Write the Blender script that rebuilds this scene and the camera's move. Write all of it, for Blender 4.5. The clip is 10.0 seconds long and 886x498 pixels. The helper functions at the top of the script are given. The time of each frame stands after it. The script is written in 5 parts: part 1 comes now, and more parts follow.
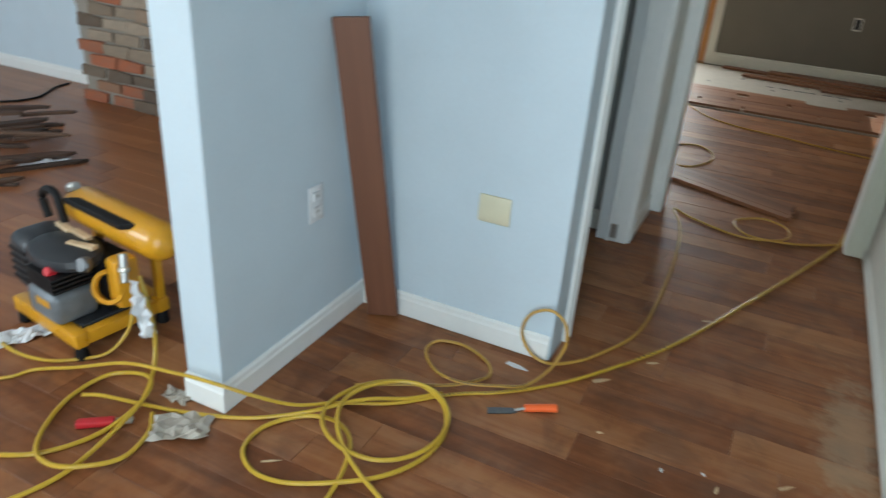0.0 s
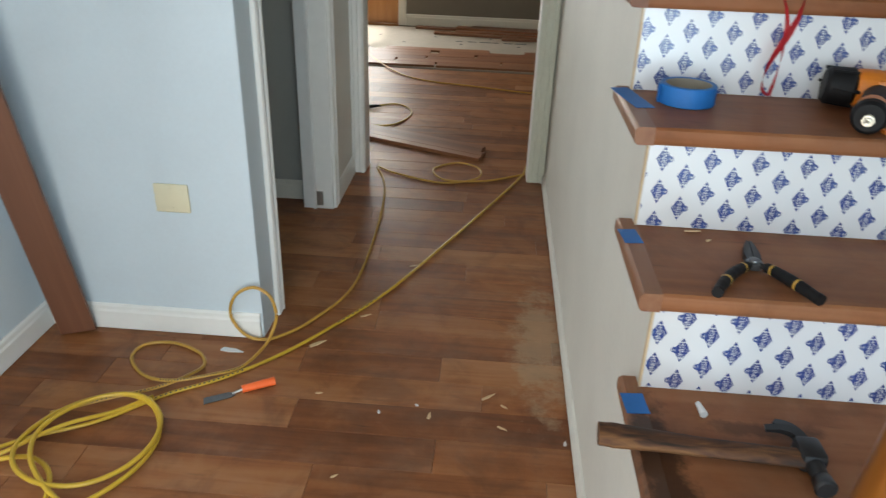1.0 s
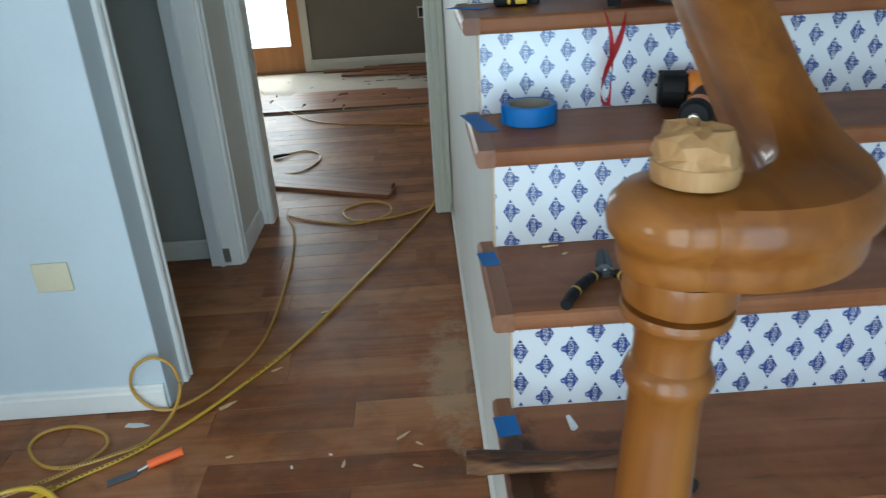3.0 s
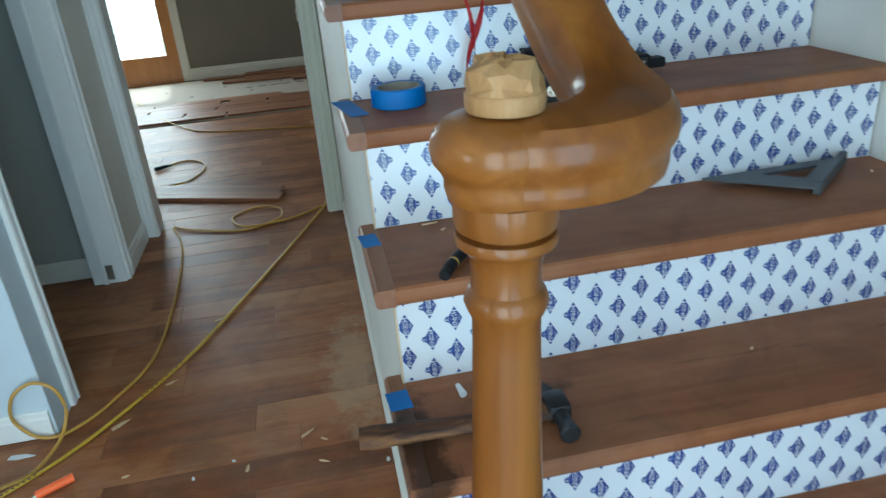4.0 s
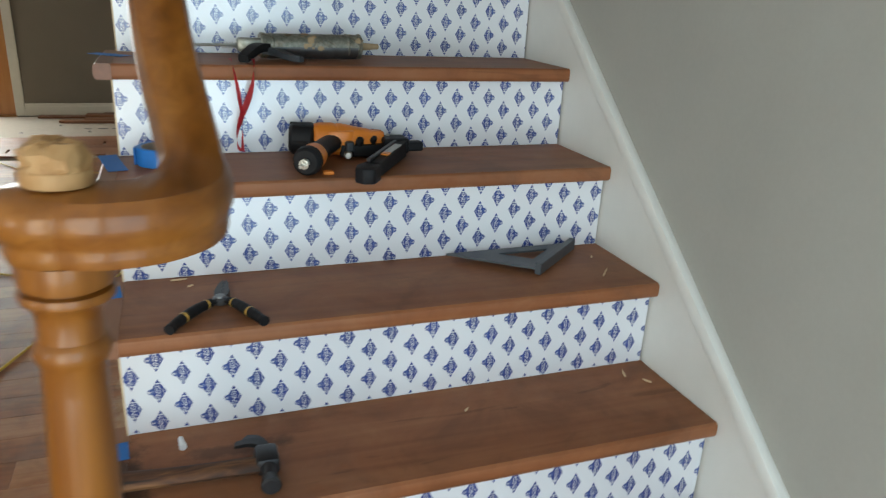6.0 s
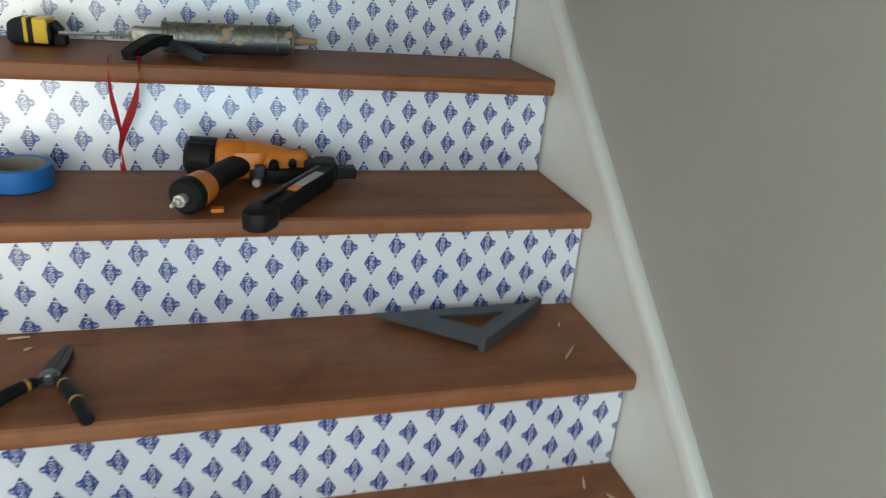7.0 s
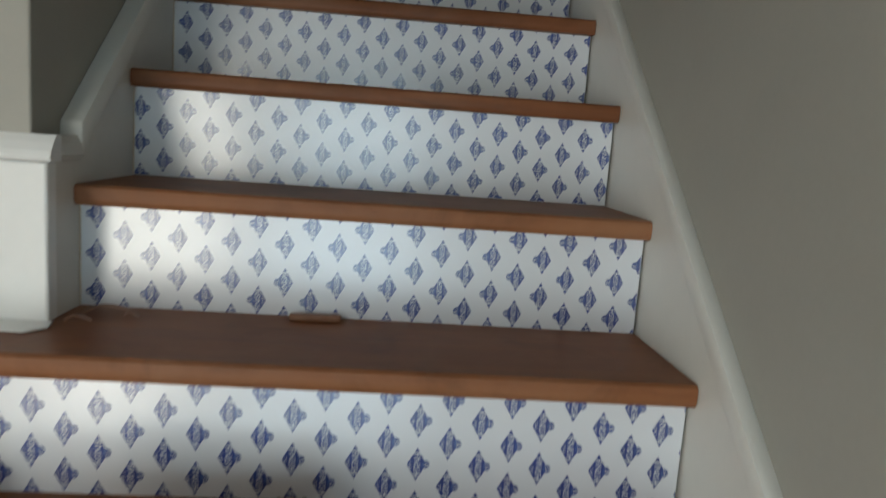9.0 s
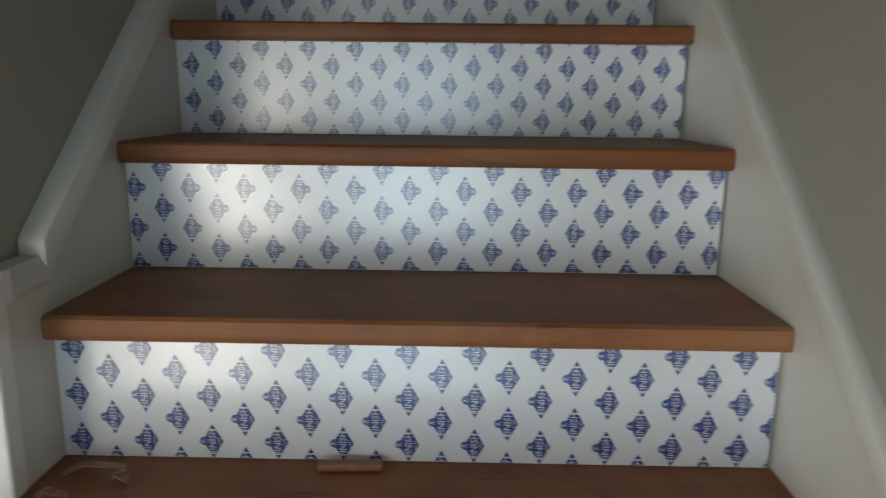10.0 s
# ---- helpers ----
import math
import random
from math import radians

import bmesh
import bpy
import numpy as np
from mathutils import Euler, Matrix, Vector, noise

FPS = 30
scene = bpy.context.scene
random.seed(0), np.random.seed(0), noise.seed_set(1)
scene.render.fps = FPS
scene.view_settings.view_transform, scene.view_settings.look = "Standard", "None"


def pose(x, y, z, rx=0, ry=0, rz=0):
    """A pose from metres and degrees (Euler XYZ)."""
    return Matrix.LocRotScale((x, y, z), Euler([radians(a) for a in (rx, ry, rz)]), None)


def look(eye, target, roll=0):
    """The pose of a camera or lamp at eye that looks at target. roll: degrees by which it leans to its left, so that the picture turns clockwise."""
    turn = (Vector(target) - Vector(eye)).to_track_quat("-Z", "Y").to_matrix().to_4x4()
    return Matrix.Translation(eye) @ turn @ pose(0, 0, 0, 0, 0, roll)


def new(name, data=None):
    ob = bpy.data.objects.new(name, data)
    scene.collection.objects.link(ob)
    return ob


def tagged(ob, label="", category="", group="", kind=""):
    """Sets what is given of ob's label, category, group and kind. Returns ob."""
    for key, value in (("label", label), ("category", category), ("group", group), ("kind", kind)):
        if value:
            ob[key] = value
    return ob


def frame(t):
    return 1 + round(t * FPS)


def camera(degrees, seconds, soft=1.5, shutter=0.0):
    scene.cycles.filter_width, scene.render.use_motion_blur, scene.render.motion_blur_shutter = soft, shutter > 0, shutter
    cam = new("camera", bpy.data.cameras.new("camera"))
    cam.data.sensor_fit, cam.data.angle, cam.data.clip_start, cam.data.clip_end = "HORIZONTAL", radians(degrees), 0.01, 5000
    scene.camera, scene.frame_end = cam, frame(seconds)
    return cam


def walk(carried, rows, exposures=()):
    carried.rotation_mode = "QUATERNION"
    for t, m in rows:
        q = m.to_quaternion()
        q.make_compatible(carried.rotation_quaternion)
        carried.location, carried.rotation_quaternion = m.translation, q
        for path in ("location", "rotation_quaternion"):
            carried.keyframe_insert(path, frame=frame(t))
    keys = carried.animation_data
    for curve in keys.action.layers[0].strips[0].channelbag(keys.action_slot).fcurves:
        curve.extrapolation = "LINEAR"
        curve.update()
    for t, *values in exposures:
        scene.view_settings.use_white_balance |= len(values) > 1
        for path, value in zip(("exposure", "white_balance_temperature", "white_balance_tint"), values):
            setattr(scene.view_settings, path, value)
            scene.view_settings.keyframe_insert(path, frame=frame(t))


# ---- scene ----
cam = camera(63.3, 10.0, soft=1.3, shutter=0.4)
PATH = [
    (0, (-0.454, -0.363, 1.308), (-1.199, 1.267, 0.421), 4.2),
    (0.5, (-0.34, -0.374, 1.318), (-0.776, 1.363, 0.427), 1.7),
    (1, (-0.242, -0.342, 1.306), (-0.354, 1.435, 0.396), 2.1),
    (1.5, (-0.204, -0.351, 1.308), (-0.283, 1.447, 0.433), -0.0),
    (2, (-0.195, -0.342, 1.303), (-0.252, 1.47, 0.459), -0.4),
    (2.5, (-0.164, -0.348, 1.307), (-0.194, 1.479, 0.494), -1.4),
    (2.7, (-0.127, -0.329, 1.312), (-0.147, 1.494, 0.49), -2.5),
    (4, (-0.047, -0.365, 1.278), (0.245, 1.426, 0.438), -4.9),
    (4.5, (-0.156, -0.433, 1.27), (0.292, 1.248, 0.284), -4.1),
    (5, (-0.176, -0.503, 1.282), (0.489, 1.138, 0.351), -1.8),
    (5.5, (-0.072, -0.547, 1.307), (0.658, 1.148, 0.536), -2.4),
    (5.7, (0.024, -0.544, 1.307), (0.759, 1.187, 0.627), 0.7),
    (7, (0.451, -0.225, 1.367), (1.006, 1.531, 0.587), 5.2),
    (7.5, (0.624, -0.096, 1.375), (0.845, 1.786, 0.736), 4.4),
    (8, (0.717, 0.076, 1.386), (0.689, 2.007, 0.868), 3.2),
    (8.5, (0.698, 0.298, 1.461), (0.596, 2.273, 1.166), 5.3),
    (9, (0.641, 0.432, 1.623), (0.803, 2.403, 1.325), 4.2),
    (9.5, (0.642, 0.606, 1.708), (0.839, 2.577, 1.431), 4.0),
    (10, (0.661, 0.732, 1.78), (0.635, 2.688, 1.362), 0.7),
]
EXPOSURES = [(0, -0.96, 5900, 1), (1.0, -0.88, 6550, 6), (2.0, -1.00, 6250, 3), (2.7, -1.10, 5800, 0), (4.0, -1.04, 5300, -7), (5.0, -0.86, 5300, -8),
             (5.7, -0.98, 6300, 2), (7.0, -1.12, 6550, 4), (7.5, -1.20, 6400, 3), (8.0, -1.34, 6800, 5), (10, -1.14, 6850, 6)]
walk(cam, [(t, look(eye, target, roll)) for t, eye, target, roll in PATH], EXPOSURES)

# ---- world, sun and large lights ----
world = bpy.data.worlds.new("world")
scene.world = world
world.use_nodes = True
wn = world.node_tree
sky = wn.nodes.new("ShaderNodeTexSky")
sky.sky_type = "NISHITA"
sky.sun_disc = False
sky.sun_elevation, sky.sun_rotation = radians(58), radians(20)
wn.links.new(sky.outputs[0], wn.nodes["Background"].inputs[0])
wn.nodes["Background"].inputs[1].default_value = 0.12


def lamp(name, kind, energy, color, m, size=None, angle=None):
    data = bpy.data.lights.new(name, kind)
    data.energy, data.color = energy, color
    if kind == "AREA":
        data.shape = "RECTANGLE"
        data.size, data.size_y = size
    if angle:
        data.angle = radians(angle)
    ob = new(name, data)
    ob.matrix_world = m
    return ob


lamp("sun", "SUN", 5, (1, 0.95, 0.86), look((-2.4, 12, 11), (-1.9, 6.6, 0)), angle=0.5)
lamp("window_light_front", "AREA", 74, (1.0, 0.985, 0.94), look((-0.74, -1.58, 1.04), (-0.74, 0, 1.02)), (0.92, 1.96))
lamp("window_light_stairs", "AREA", 46, (0.62, 0.82, 1.0), look((0.4, -1.58, 1.05), (0.4, 0, 1.0)), (0.9, 1.9))
lamp("window_light_living", "AREA", 160, (0.96, 0.98, 1.0), look((-4.2, -1.58, 1.4), (-4.2, 0, 1.3)), (2.2, 1.5))
lamp("window_light_far", "AREA", 100, (1.0, 0.98, 0.95), look((-2.1, 7.04, 1.1), (-2.1, 3, 0.9)), (1.6, 1.7))
# Weak added fill at the stair head, where the walls have no opening.
lamp("window_light_upstairs", "AREA", 0.6, (0.95, 0.98, 1.0), look((0.6, 4.1, 4.3), (0.6, 2, 2.6)), (0.8, 0.9))

# ---- materials ----


def nodes_of(name):
    mat = bpy.data.materials.new(name)
    mat.use_nodes = True
    nt = mat.node_tree
    return mat, nt, nt.nodes["Principled BSDF"]


def add(nt, kind, **values):
    n = nt.nodes.new(kind)
    for key, value in values.items():
        if key in n.inputs:
            n.inputs[key].default_value = value
    return n


def ramp(nt, fac, stops):
    r = nt.nodes.new("ShaderNodeValToRGB")
    while len(r.color_ramp.elements) < len(stops):
        r.color_ramp.elements.new(0.5)
    for e, (p, c) in zip(r.color_ramp.elements, stops):
        e.position, e.color = p, (*c, 1)
    nt.links.new(fac, r.inputs[0])
    return r.outputs[0]


def mixed(nt, fac, a, b, mode="MIX"):
    m = nt.nodes.new("ShaderNodeMix")
    m.data_type, m.blend_type = "RGBA", mode
    for sock, value in ((m.inputs[0], fac), (m.inputs[6], a), (m.inputs[7], b)):
        if isinstance(value, (int, float)):
            sock.default_value = value
        elif isinstance(value, tuple):
            sock.default_value = (*value, 1)
        else:
            nt.links.new(value, sock)
    return m.outputs[2]


def bumped(nt, bsdf, height, strength=0.2, distance=0.002):
    b = add(nt, "ShaderNodeBump", Strength=strength, Distance=distance)
    nt.links.new(height, b.inputs["Height"])
    nt.links.new(b.outputs[0], bsdf.inputs["Normal"])


def plain(name, color, rough=0.5, metal=0.0, grain=0.12, scale=40.0, coat=0.0, bump=0.08, spec=0.5, coat_rough=0.1):
    """A surface of one colour with faint mottling at two scales."""
    mat, nt, bsdf = nodes_of(name)
    tc = nt.nodes.new("ShaderNodeTexCoord")
    n1 = add(nt, "ShaderNodeTexNoise", Scale=scale, Detail=5.0, Roughness=0.6)
    n2 = add(nt, "ShaderNodeTexNoise", Scale=scale * 0.07, Detail=3.0)
    for n in (n1, n2):
        nt.links.new(tc.outputs["Object"], n.inputs["Vector"])
    dark = tuple(c * (1 - grain) for c in color)
    light = tuple(min(1, c * (1 + grain * 0.6)) for c in color)
    col = ramp(nt, n1.outputs[0], [(0.3, dark), (0.7, light)])
    col = mixed(nt, 0.5, col, ramp(nt, n2.outputs[0], [(0.35, dark), (0.65, light)]))
    nt.links.new(col, bsdf.inputs["Base Color"])
    r = nt.nodes.new("ShaderNodeMapRange")
    r.inputs[3].default_value, r.inputs[4].default_value = max(0.03, rough - 0.08), min(1, rough + 0.08)
    nt.links.new(n1.outputs[0], r.inputs[0])
    nt.links.new(r.outputs[0], bsdf.inputs["Roughness"])
    bsdf.inputs["Metallic"].default_value = metal
    bsdf.inputs["Specular IOR Level"].default_value = spec
    bsdf.inputs["Coat Weight"].default_value = coat
    bsdf.inputs["Coat Roughness"].default_value = coat_rough
    bsdf.inputs["Coat IOR"].default_value = 1.5 if coat < 1 else 2.0
    bumped(nt, bsdf, n1.outputs[0], bump, 0.001)
    return mat


def wood(name, stops, rough=0.45, axis=0, length=1.2, fine=34.0, island="object", spread=0.5, coat=0.0, dust=0.0, bump=0.12, spots=(), spec=0.5, coat_rough=0.15, blotch=0.0):
    """Wood with the grain along one axis; each piece takes its own tone and figure."""
    mat, nt, bsdf = nodes_of(name)
    tc = nt.nodes.new("ShaderNodeTexCoord")
    if island == "object":
        rnd = nt.nodes.new("ShaderNodeObjectInfo").outputs["Random"]
    else:
        rnd = nt.nodes.new("ShaderNodeNewGeometry").outputs["Random Per Island"]
    mp = nt.nodes.new("ShaderNodeMapping")
    sc = [fine, fine, fine]
    sc[axis] = length
    mp.inputs["Scale"].default_value = sc
    nt.links.new(tc.outputs["Object"], mp.inputs["Vector"])
    shift = nt.nodes.new("ShaderNodeMath")
    shift.operation = "MULTIPLY"
    shift.inputs[1].default_value = 57.0
    nt.links.new(rnd, shift.inputs[0])
    grains = []
    for scale, detail, dist in ((1.0, 6.0, 1.2), (0.22, 4.0, 2.0)):
        n = nt.nodes.new("ShaderNodeTexNoise")
        n.noise_dimensions = "4D"
        n.inputs["Scale"].default_value, n.inputs["Detail"].default_value, n.inputs["Distortion"].default_value = scale, detail, dist
        nt.links.new(mp.outputs[0], n.inputs["Vector"])
        nt.links.new(shift.outputs[0], n.inputs["W"])
        grains.append(n.outputs[0])
    fac = nt.nodes.new("ShaderNodeMath")
    fac.operation = "MULTIPLY_ADD"
    nt.links.new(grains[0], fac.inputs[0])
    fac.inputs[1].default_value = 0.55
    half = nt.nodes.new("ShaderNodeMath")
    half.operation = "MULTIPLY"
    half.inputs[1].default_value = 0.55
    nt.links.new(grains[1], half.inputs[0])
    nt.links.new(half.outputs[0], fac.inputs[2])
    tone = nt.nodes.new("ShaderNodeMapRange")
    tone.inputs[3].default_value, tone.inputs[4].default_value = -spread * 0.5, spread * 0.5
    nt.links.new(rnd, tone.inputs[0])
    total = nt.nodes.new("ShaderNodeMath")
    nt.links.new(fac.outputs[0], total.inputs[0])
    nt.links.new(tone.outputs[0], total.inputs[1])
    col = ramp(nt, total.outputs[0], stops)
    if blotch:
        # Cloudy darker and redder patches, wider than the grain, with hairline dark streaks.
        where = nt.nodes.new("ShaderNodeNewGeometry").outputs["Position"]
        b = add(nt, "ShaderNodeTexNoise", Scale=7.0, Detail=7.0, Roughness=0.62, Distortion=0.6)
        nt.links.new(where, b.inputs["Vector"])
        col = mixed(nt, ramp(nt, b.outputs[0], [(0.36, (blotch, blotch, blotch)), (0.52, (0, 0, 0))]), col, (0.085, 0.032, 0.014))
        col = mixed(nt, ramp(nt, b.outputs[0], [(0.55, (0, 0, 0)), (0.74, (blotch * 0.8, blotch * 0.8, blotch * 0.8))]), col, (0.40, 0.19, 0.085))
        streak = nt.nodes.new("ShaderNodeMapping")
        stretch = [26.0, 26.0, 26.0]
        stretch[axis] = 3.0
        streak.inputs["Scale"].default_value = stretch
        nt.links.new(where, streak.inputs["Vector"])
        c = add(nt, "ShaderNodeTexNoise", Scale=1.0, Detail=3.0, Distortion=1.5)
        nt.links.new(streak.outputs[0], c.inputs["Vector"])
        col = mixed(nt, ramp(nt, c.outputs[0], [(0.26, (blotch, blotch, blotch)), (0.33, (0, 0, 0))]), col, (0.04, 0.016, 0.008))
    if dust:
        d = add(nt, "ShaderNodeTexNoise", Scale=3.0, Detail=8.0, Roughness=0.7)
        nt.links.new(tc.outputs["Object"], d.inputs["Vector"])
        f = ramp(nt, d.outputs[0], [(0.45, (0, 0, 0)), (0.8, (dust, dust, dust))])
        col = mixed(nt, f, col, (0.42, 0.34, 0.26))
    for place, size, tint, amount in spots:
        # A stain or a sanded scrape of its own shape, with a ragged edge.
        where = nt.nodes.new("ShaderNodeNewGeometry").outputs["Position"]
        spot = nt.nodes.new("ShaderNodeMapping")
        spot.vector_type = "TEXTURE"
        spot.inputs["Location"].default_value, spot.inputs["Scale"].default_value = place, size
        nt.links.new(where, spot.inputs["Vector"])
        far_off = nt.nodes.new("ShaderNodeVectorMath")
        far_off.operation = "LENGTH"
        nt.links.new(spot.outputs[0], far_off.inputs[0])
        rag = add(nt, "ShaderNodeTexNoise", Scale=13.0, Detail=9.0, Roughness=0.75)
        nt.links.new(where, rag.inputs["Vector"])
        edge = nt.nodes.new("ShaderNodeMath")
        edge.operation = "MULTIPLY_ADD"
        nt.links.new(rag.outputs[0], edge.inputs[0])
        edge.inputs[1].default_value = -3.2
        nt.links.new(far_off.outputs["Value"], edge.inputs[2])
        lift = nt.nodes.new("ShaderNodeMath")
        lift.inputs[1].default_value = 1.05
        nt.links.new(edge.outputs[0], lift.inputs[0])
        f = ramp(nt, lift.outputs[0], [(0.0, (amount, amount, amount)), (0.55, (0, 0, 0))])
        col = mixed(nt, f, col, tint)
    nt.links.new(col, bsdf.inputs["Base Color"])
    r = nt.nodes.new("ShaderNodeMapRange")
    r.inputs[3].default_value, r.inputs[4].default_value = rough - 0.07, rough + 0.12
    nt.links.new(grains[0], r.inputs[0])
    nt.links.new(r.outputs[0], bsdf.inputs["Roughness"])
    bsdf.inputs["Specular IOR Level"].default_value = spec
    bsdf.inputs["Coat Weight"].default_value = coat
    bsdf.inputs["Coat Roughness"].default_value = coat_rough
    bumped(nt, bsdf, grains[0], bump, 0.001)
    return mat


FLOOR_STOPS = [(0.15, (0.095, 0.030, 0.010)), (0.38, (0.185, 0.063, 0.021)), (0.58, (0.285, 0.106, 0.036)), (0.88, (0.41, 0.190, 0.078))]
SCRAPES = [((-0.045, 1.58, 0.0), (0.085, 0.36, 1.0), (0.45, 0.34, 0.22), 0.45)]
DARK_STAINS = [((0.035, 0.46, 0.57), (0.045, 0.13, 0.06), (0.020, 0.009, 0.005), 0.8), ((0.20, 0.555, 0.57), (0.11, 0.022, 0.04), (0.05, 0.02, 0.010), 0.6)]
M_PLANK = wood("hardwood_plank", FLOOR_STOPS, rough=0.43, axis=0, length=2.2, fine=30, spread=0.36, dust=0.2, spots=SCRAPES, spec=0.32, blotch=0.42)
M_PLANKS = wood("hardwood_planks_joined", FLOOR_STOPS, rough=0.31, axis=0, length=2.2, fine=38, island="island", spread=0.34, dust=0.14, spec=0.6)
M_TREAD = wood("tread_wood", [(0.2, (0.125, 0.042, 0.016)), (0.5, (0.225, 0.083, 0.034)), (0.8, (0.32, 0.135, 0.060))], spots=DARK_STAINS, rough=0.45, axis=0, length=1.5, fine=30, spread=0.22, dust=0.16, spec=0.22, bump=0.2, blotch=0.35)
M_RETURN = wood("nosing_wood", [(0.2, (0.12, 0.045, 0.022)), (0.5, (0.22, 0.092, 0.045)), (0.8, (0.30, 0.15, 0.08))], spots=DARK_STAINS[:1], rough=0.42, axis=1, length=1.5, fine=34, spread=0.3)
M_RAWEND = wood("raw_wood_end", [(0.2, (0.45, 0.33, 0.19)), (0.8, (0.66, 0.52, 0.34))], rough=0.7, axis=1, length=4, fine=60, spread=0.2)
M_NEWEL = wood("varnished_oak", [(0.25, (0.075, 0.020, 0.002)), (0.5, (0.178, 0.058, 0.006)), (0.75, (0.275, 0.105, 0.015))], rough=0.46, axis=2, length=2.5, fine=42, spread=0.08, coat=0.4, spec=0.3, coat_rough=0.13)
M_RAIL = wood("varnished_oak_rail", [(0.25, (0.075, 0.020, 0.002)), (0.5, (0.178, 0.058, 0.006)), (0.75, (0.275, 0.105, 0.015))], rough=0.46, axis=1, length=2.5, fine=42, spread=0.08, coat=0.4, spec=0.3, coat_rough=0.13)
M_STUB = wood("raw_oak", [(0.2, (0.19, 0.080, 0.022)), (0.5, (0.33, 0.175, 0.062)), (0.8, (0.46, 0.29, 0.13))], rough=0.6, axis=2, length=22, fine=90, spread=0.1, bump=0.8)
M_BOARD = wood("stained_board", [(0.2, (0.115, 0.045, 0.024)), (0.6, (0.17, 0.07, 0.038)), (0.9, (0.22, 0.10, 0.055))], rough=0.45, axis=2, length=1.2, fine=40, spread=0.1)
M_LOOSE = wood("loose_board", [(0.2, (0.13, 0.048, 0.022)), (0.6, (0.24, 0.098, 0.045)), (0.9, (0.34, 0.165, 0.085))], rough=0.45, axis=0, length=1.5, fine=40, spread=0.3)
M_DARKWOOD = wood("dark_scrap_wood", [(0.2, (0.025, 0.014, 0.009)), (0.6, (0.07, 0.035, 0.02)), (0.9, (0.14, 0.075, 0.04))], rough=0.7, axis=0, length=1.5, fine=40, spread=0.4)
M_DOORWOOD = wood("orange_door_wood", [(0.2, (0.32, 0.12, 0.03)), (0.5, (0.46, 0.19, 0.05)), (0.8, (0.56, 0.26, 0.08))], rough=0.4, axis=2, length=1.5, fine=30, spread=0.1, coat=0.3)
M_HANDLE = wood("worn_hickory", [(0.38, (0.014, 0.006, 0.003)), (0.50, (0.085, 0.032, 0.012)), (0.72, (0.25, 0.12, 0.042))], rough=0.7, axis=0, length=14, fine=70, spread=0.1, bump=0.3)
M_WALL = plain("white_wall_paint", (0.575, 0.665, 0.73), rough=0.62, grain=0.04, scale=90, bump=0.12)
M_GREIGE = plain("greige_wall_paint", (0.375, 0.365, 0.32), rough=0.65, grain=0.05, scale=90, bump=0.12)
M_TAUPE = plain("taupe_wall_paint", (0.20, 0.17, 0.125), rough=0.65, grain=0.06, scale=70, bump=0.1)
M_TRIM = plain("white_trim_gloss", (0.80, 0.81, 0.79), rough=0.33, grain=0.05, scale=25, bump=0.06)
M_CREAM = plain("cream_trim_paint", (0.72, 0.68, 0.58), rough=0.4, grain=0.06, scale=25, bump=0.06)
M_SKIRT = plain("skirt_board_paint", (0.69, 0.68, 0.63), rough=0.4, grain=0.06, scale=18, bump=0.1)
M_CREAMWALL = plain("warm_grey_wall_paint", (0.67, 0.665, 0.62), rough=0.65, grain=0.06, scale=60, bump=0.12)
M_CEIL = plain("ceiling_paint", (0.78, 0.78, 0.76), rough=0.8, grain=0.04, scale=60, bump=0.15)
M_SUB = plain("floor_gap_dark", (0.03, 0.018, 0.012), rough=0.8)
M_PAPER = plain("floor_underlay_paper", (0.46, 0.40, 0.33), rough=0.8, grain=0.15, scale=14)
M_FILM = plain("white_printed_film", (0.73, 0.75, 0.78), rough=0.40, grain=0.03, scale=8, bump=0.12, spec=0.6, coat=1.0, coat_rough=0.25)
M_INK = plain("blue_ink", (0.007, 0.036, 0.235), rough=0.40, grain=0.25, scale=300, bump=0.0, spec=0.6, coat=1.0, coat_rough=0.25)
M_INKMID = plain("pale_blue_ink", (0.07, 0.15, 0.40), rough=0.40, grain=0.2, scale=300, bump=0.0, spec=0.6, coat=1.0, coat_rough=0.25)
M_BLUE = plain("blue_masking_tape", (0.012, 0.145, 0.46), rough=0.55, grain=0.12, scale=120, bump=0.3)
M_CORE = plain("tape_core_card", (0.30, 0.27, 0.22), rough=0.8, grain=0.15)
M_ORANGE = plain("orange_plastic", (0.72, 0.22, 0.025), rough=0.36, grain=0.08, scale=60)
M_NEON = plain("neon_orange_handle", (0.95, 0.16, 0.035), rough=0.35, grain=0.06)
M_BLACK = plain("black_rubber", (0.006, 0.006, 0.007), rough=0.58, grain=0.3, scale=80, bump=0.3, spec=0.28)
M_GREY = plain("dark_grey_plastic", (0.032, 0.036, 0.042), rough=0.45, grain=0.2, scale=60)
M_SQUARE = plain("grey_square_metal", (0.085, 0.093, 0.104), rough=0.42, metal=0.35, grain=0.2, scale=40, bump=0.15)
M_BLADE = plain("smeared_blade_steel", (0.16, 0.165, 0.17), rough=0.36, metal=0.8, grain=0.35, scale=60, bump=0.2)
M_STEEL = plain("worn_steel", (0.55, 0.55, 0.52), rough=0.33, metal=0.9, grain=0.3, scale=50, bump=0.2)
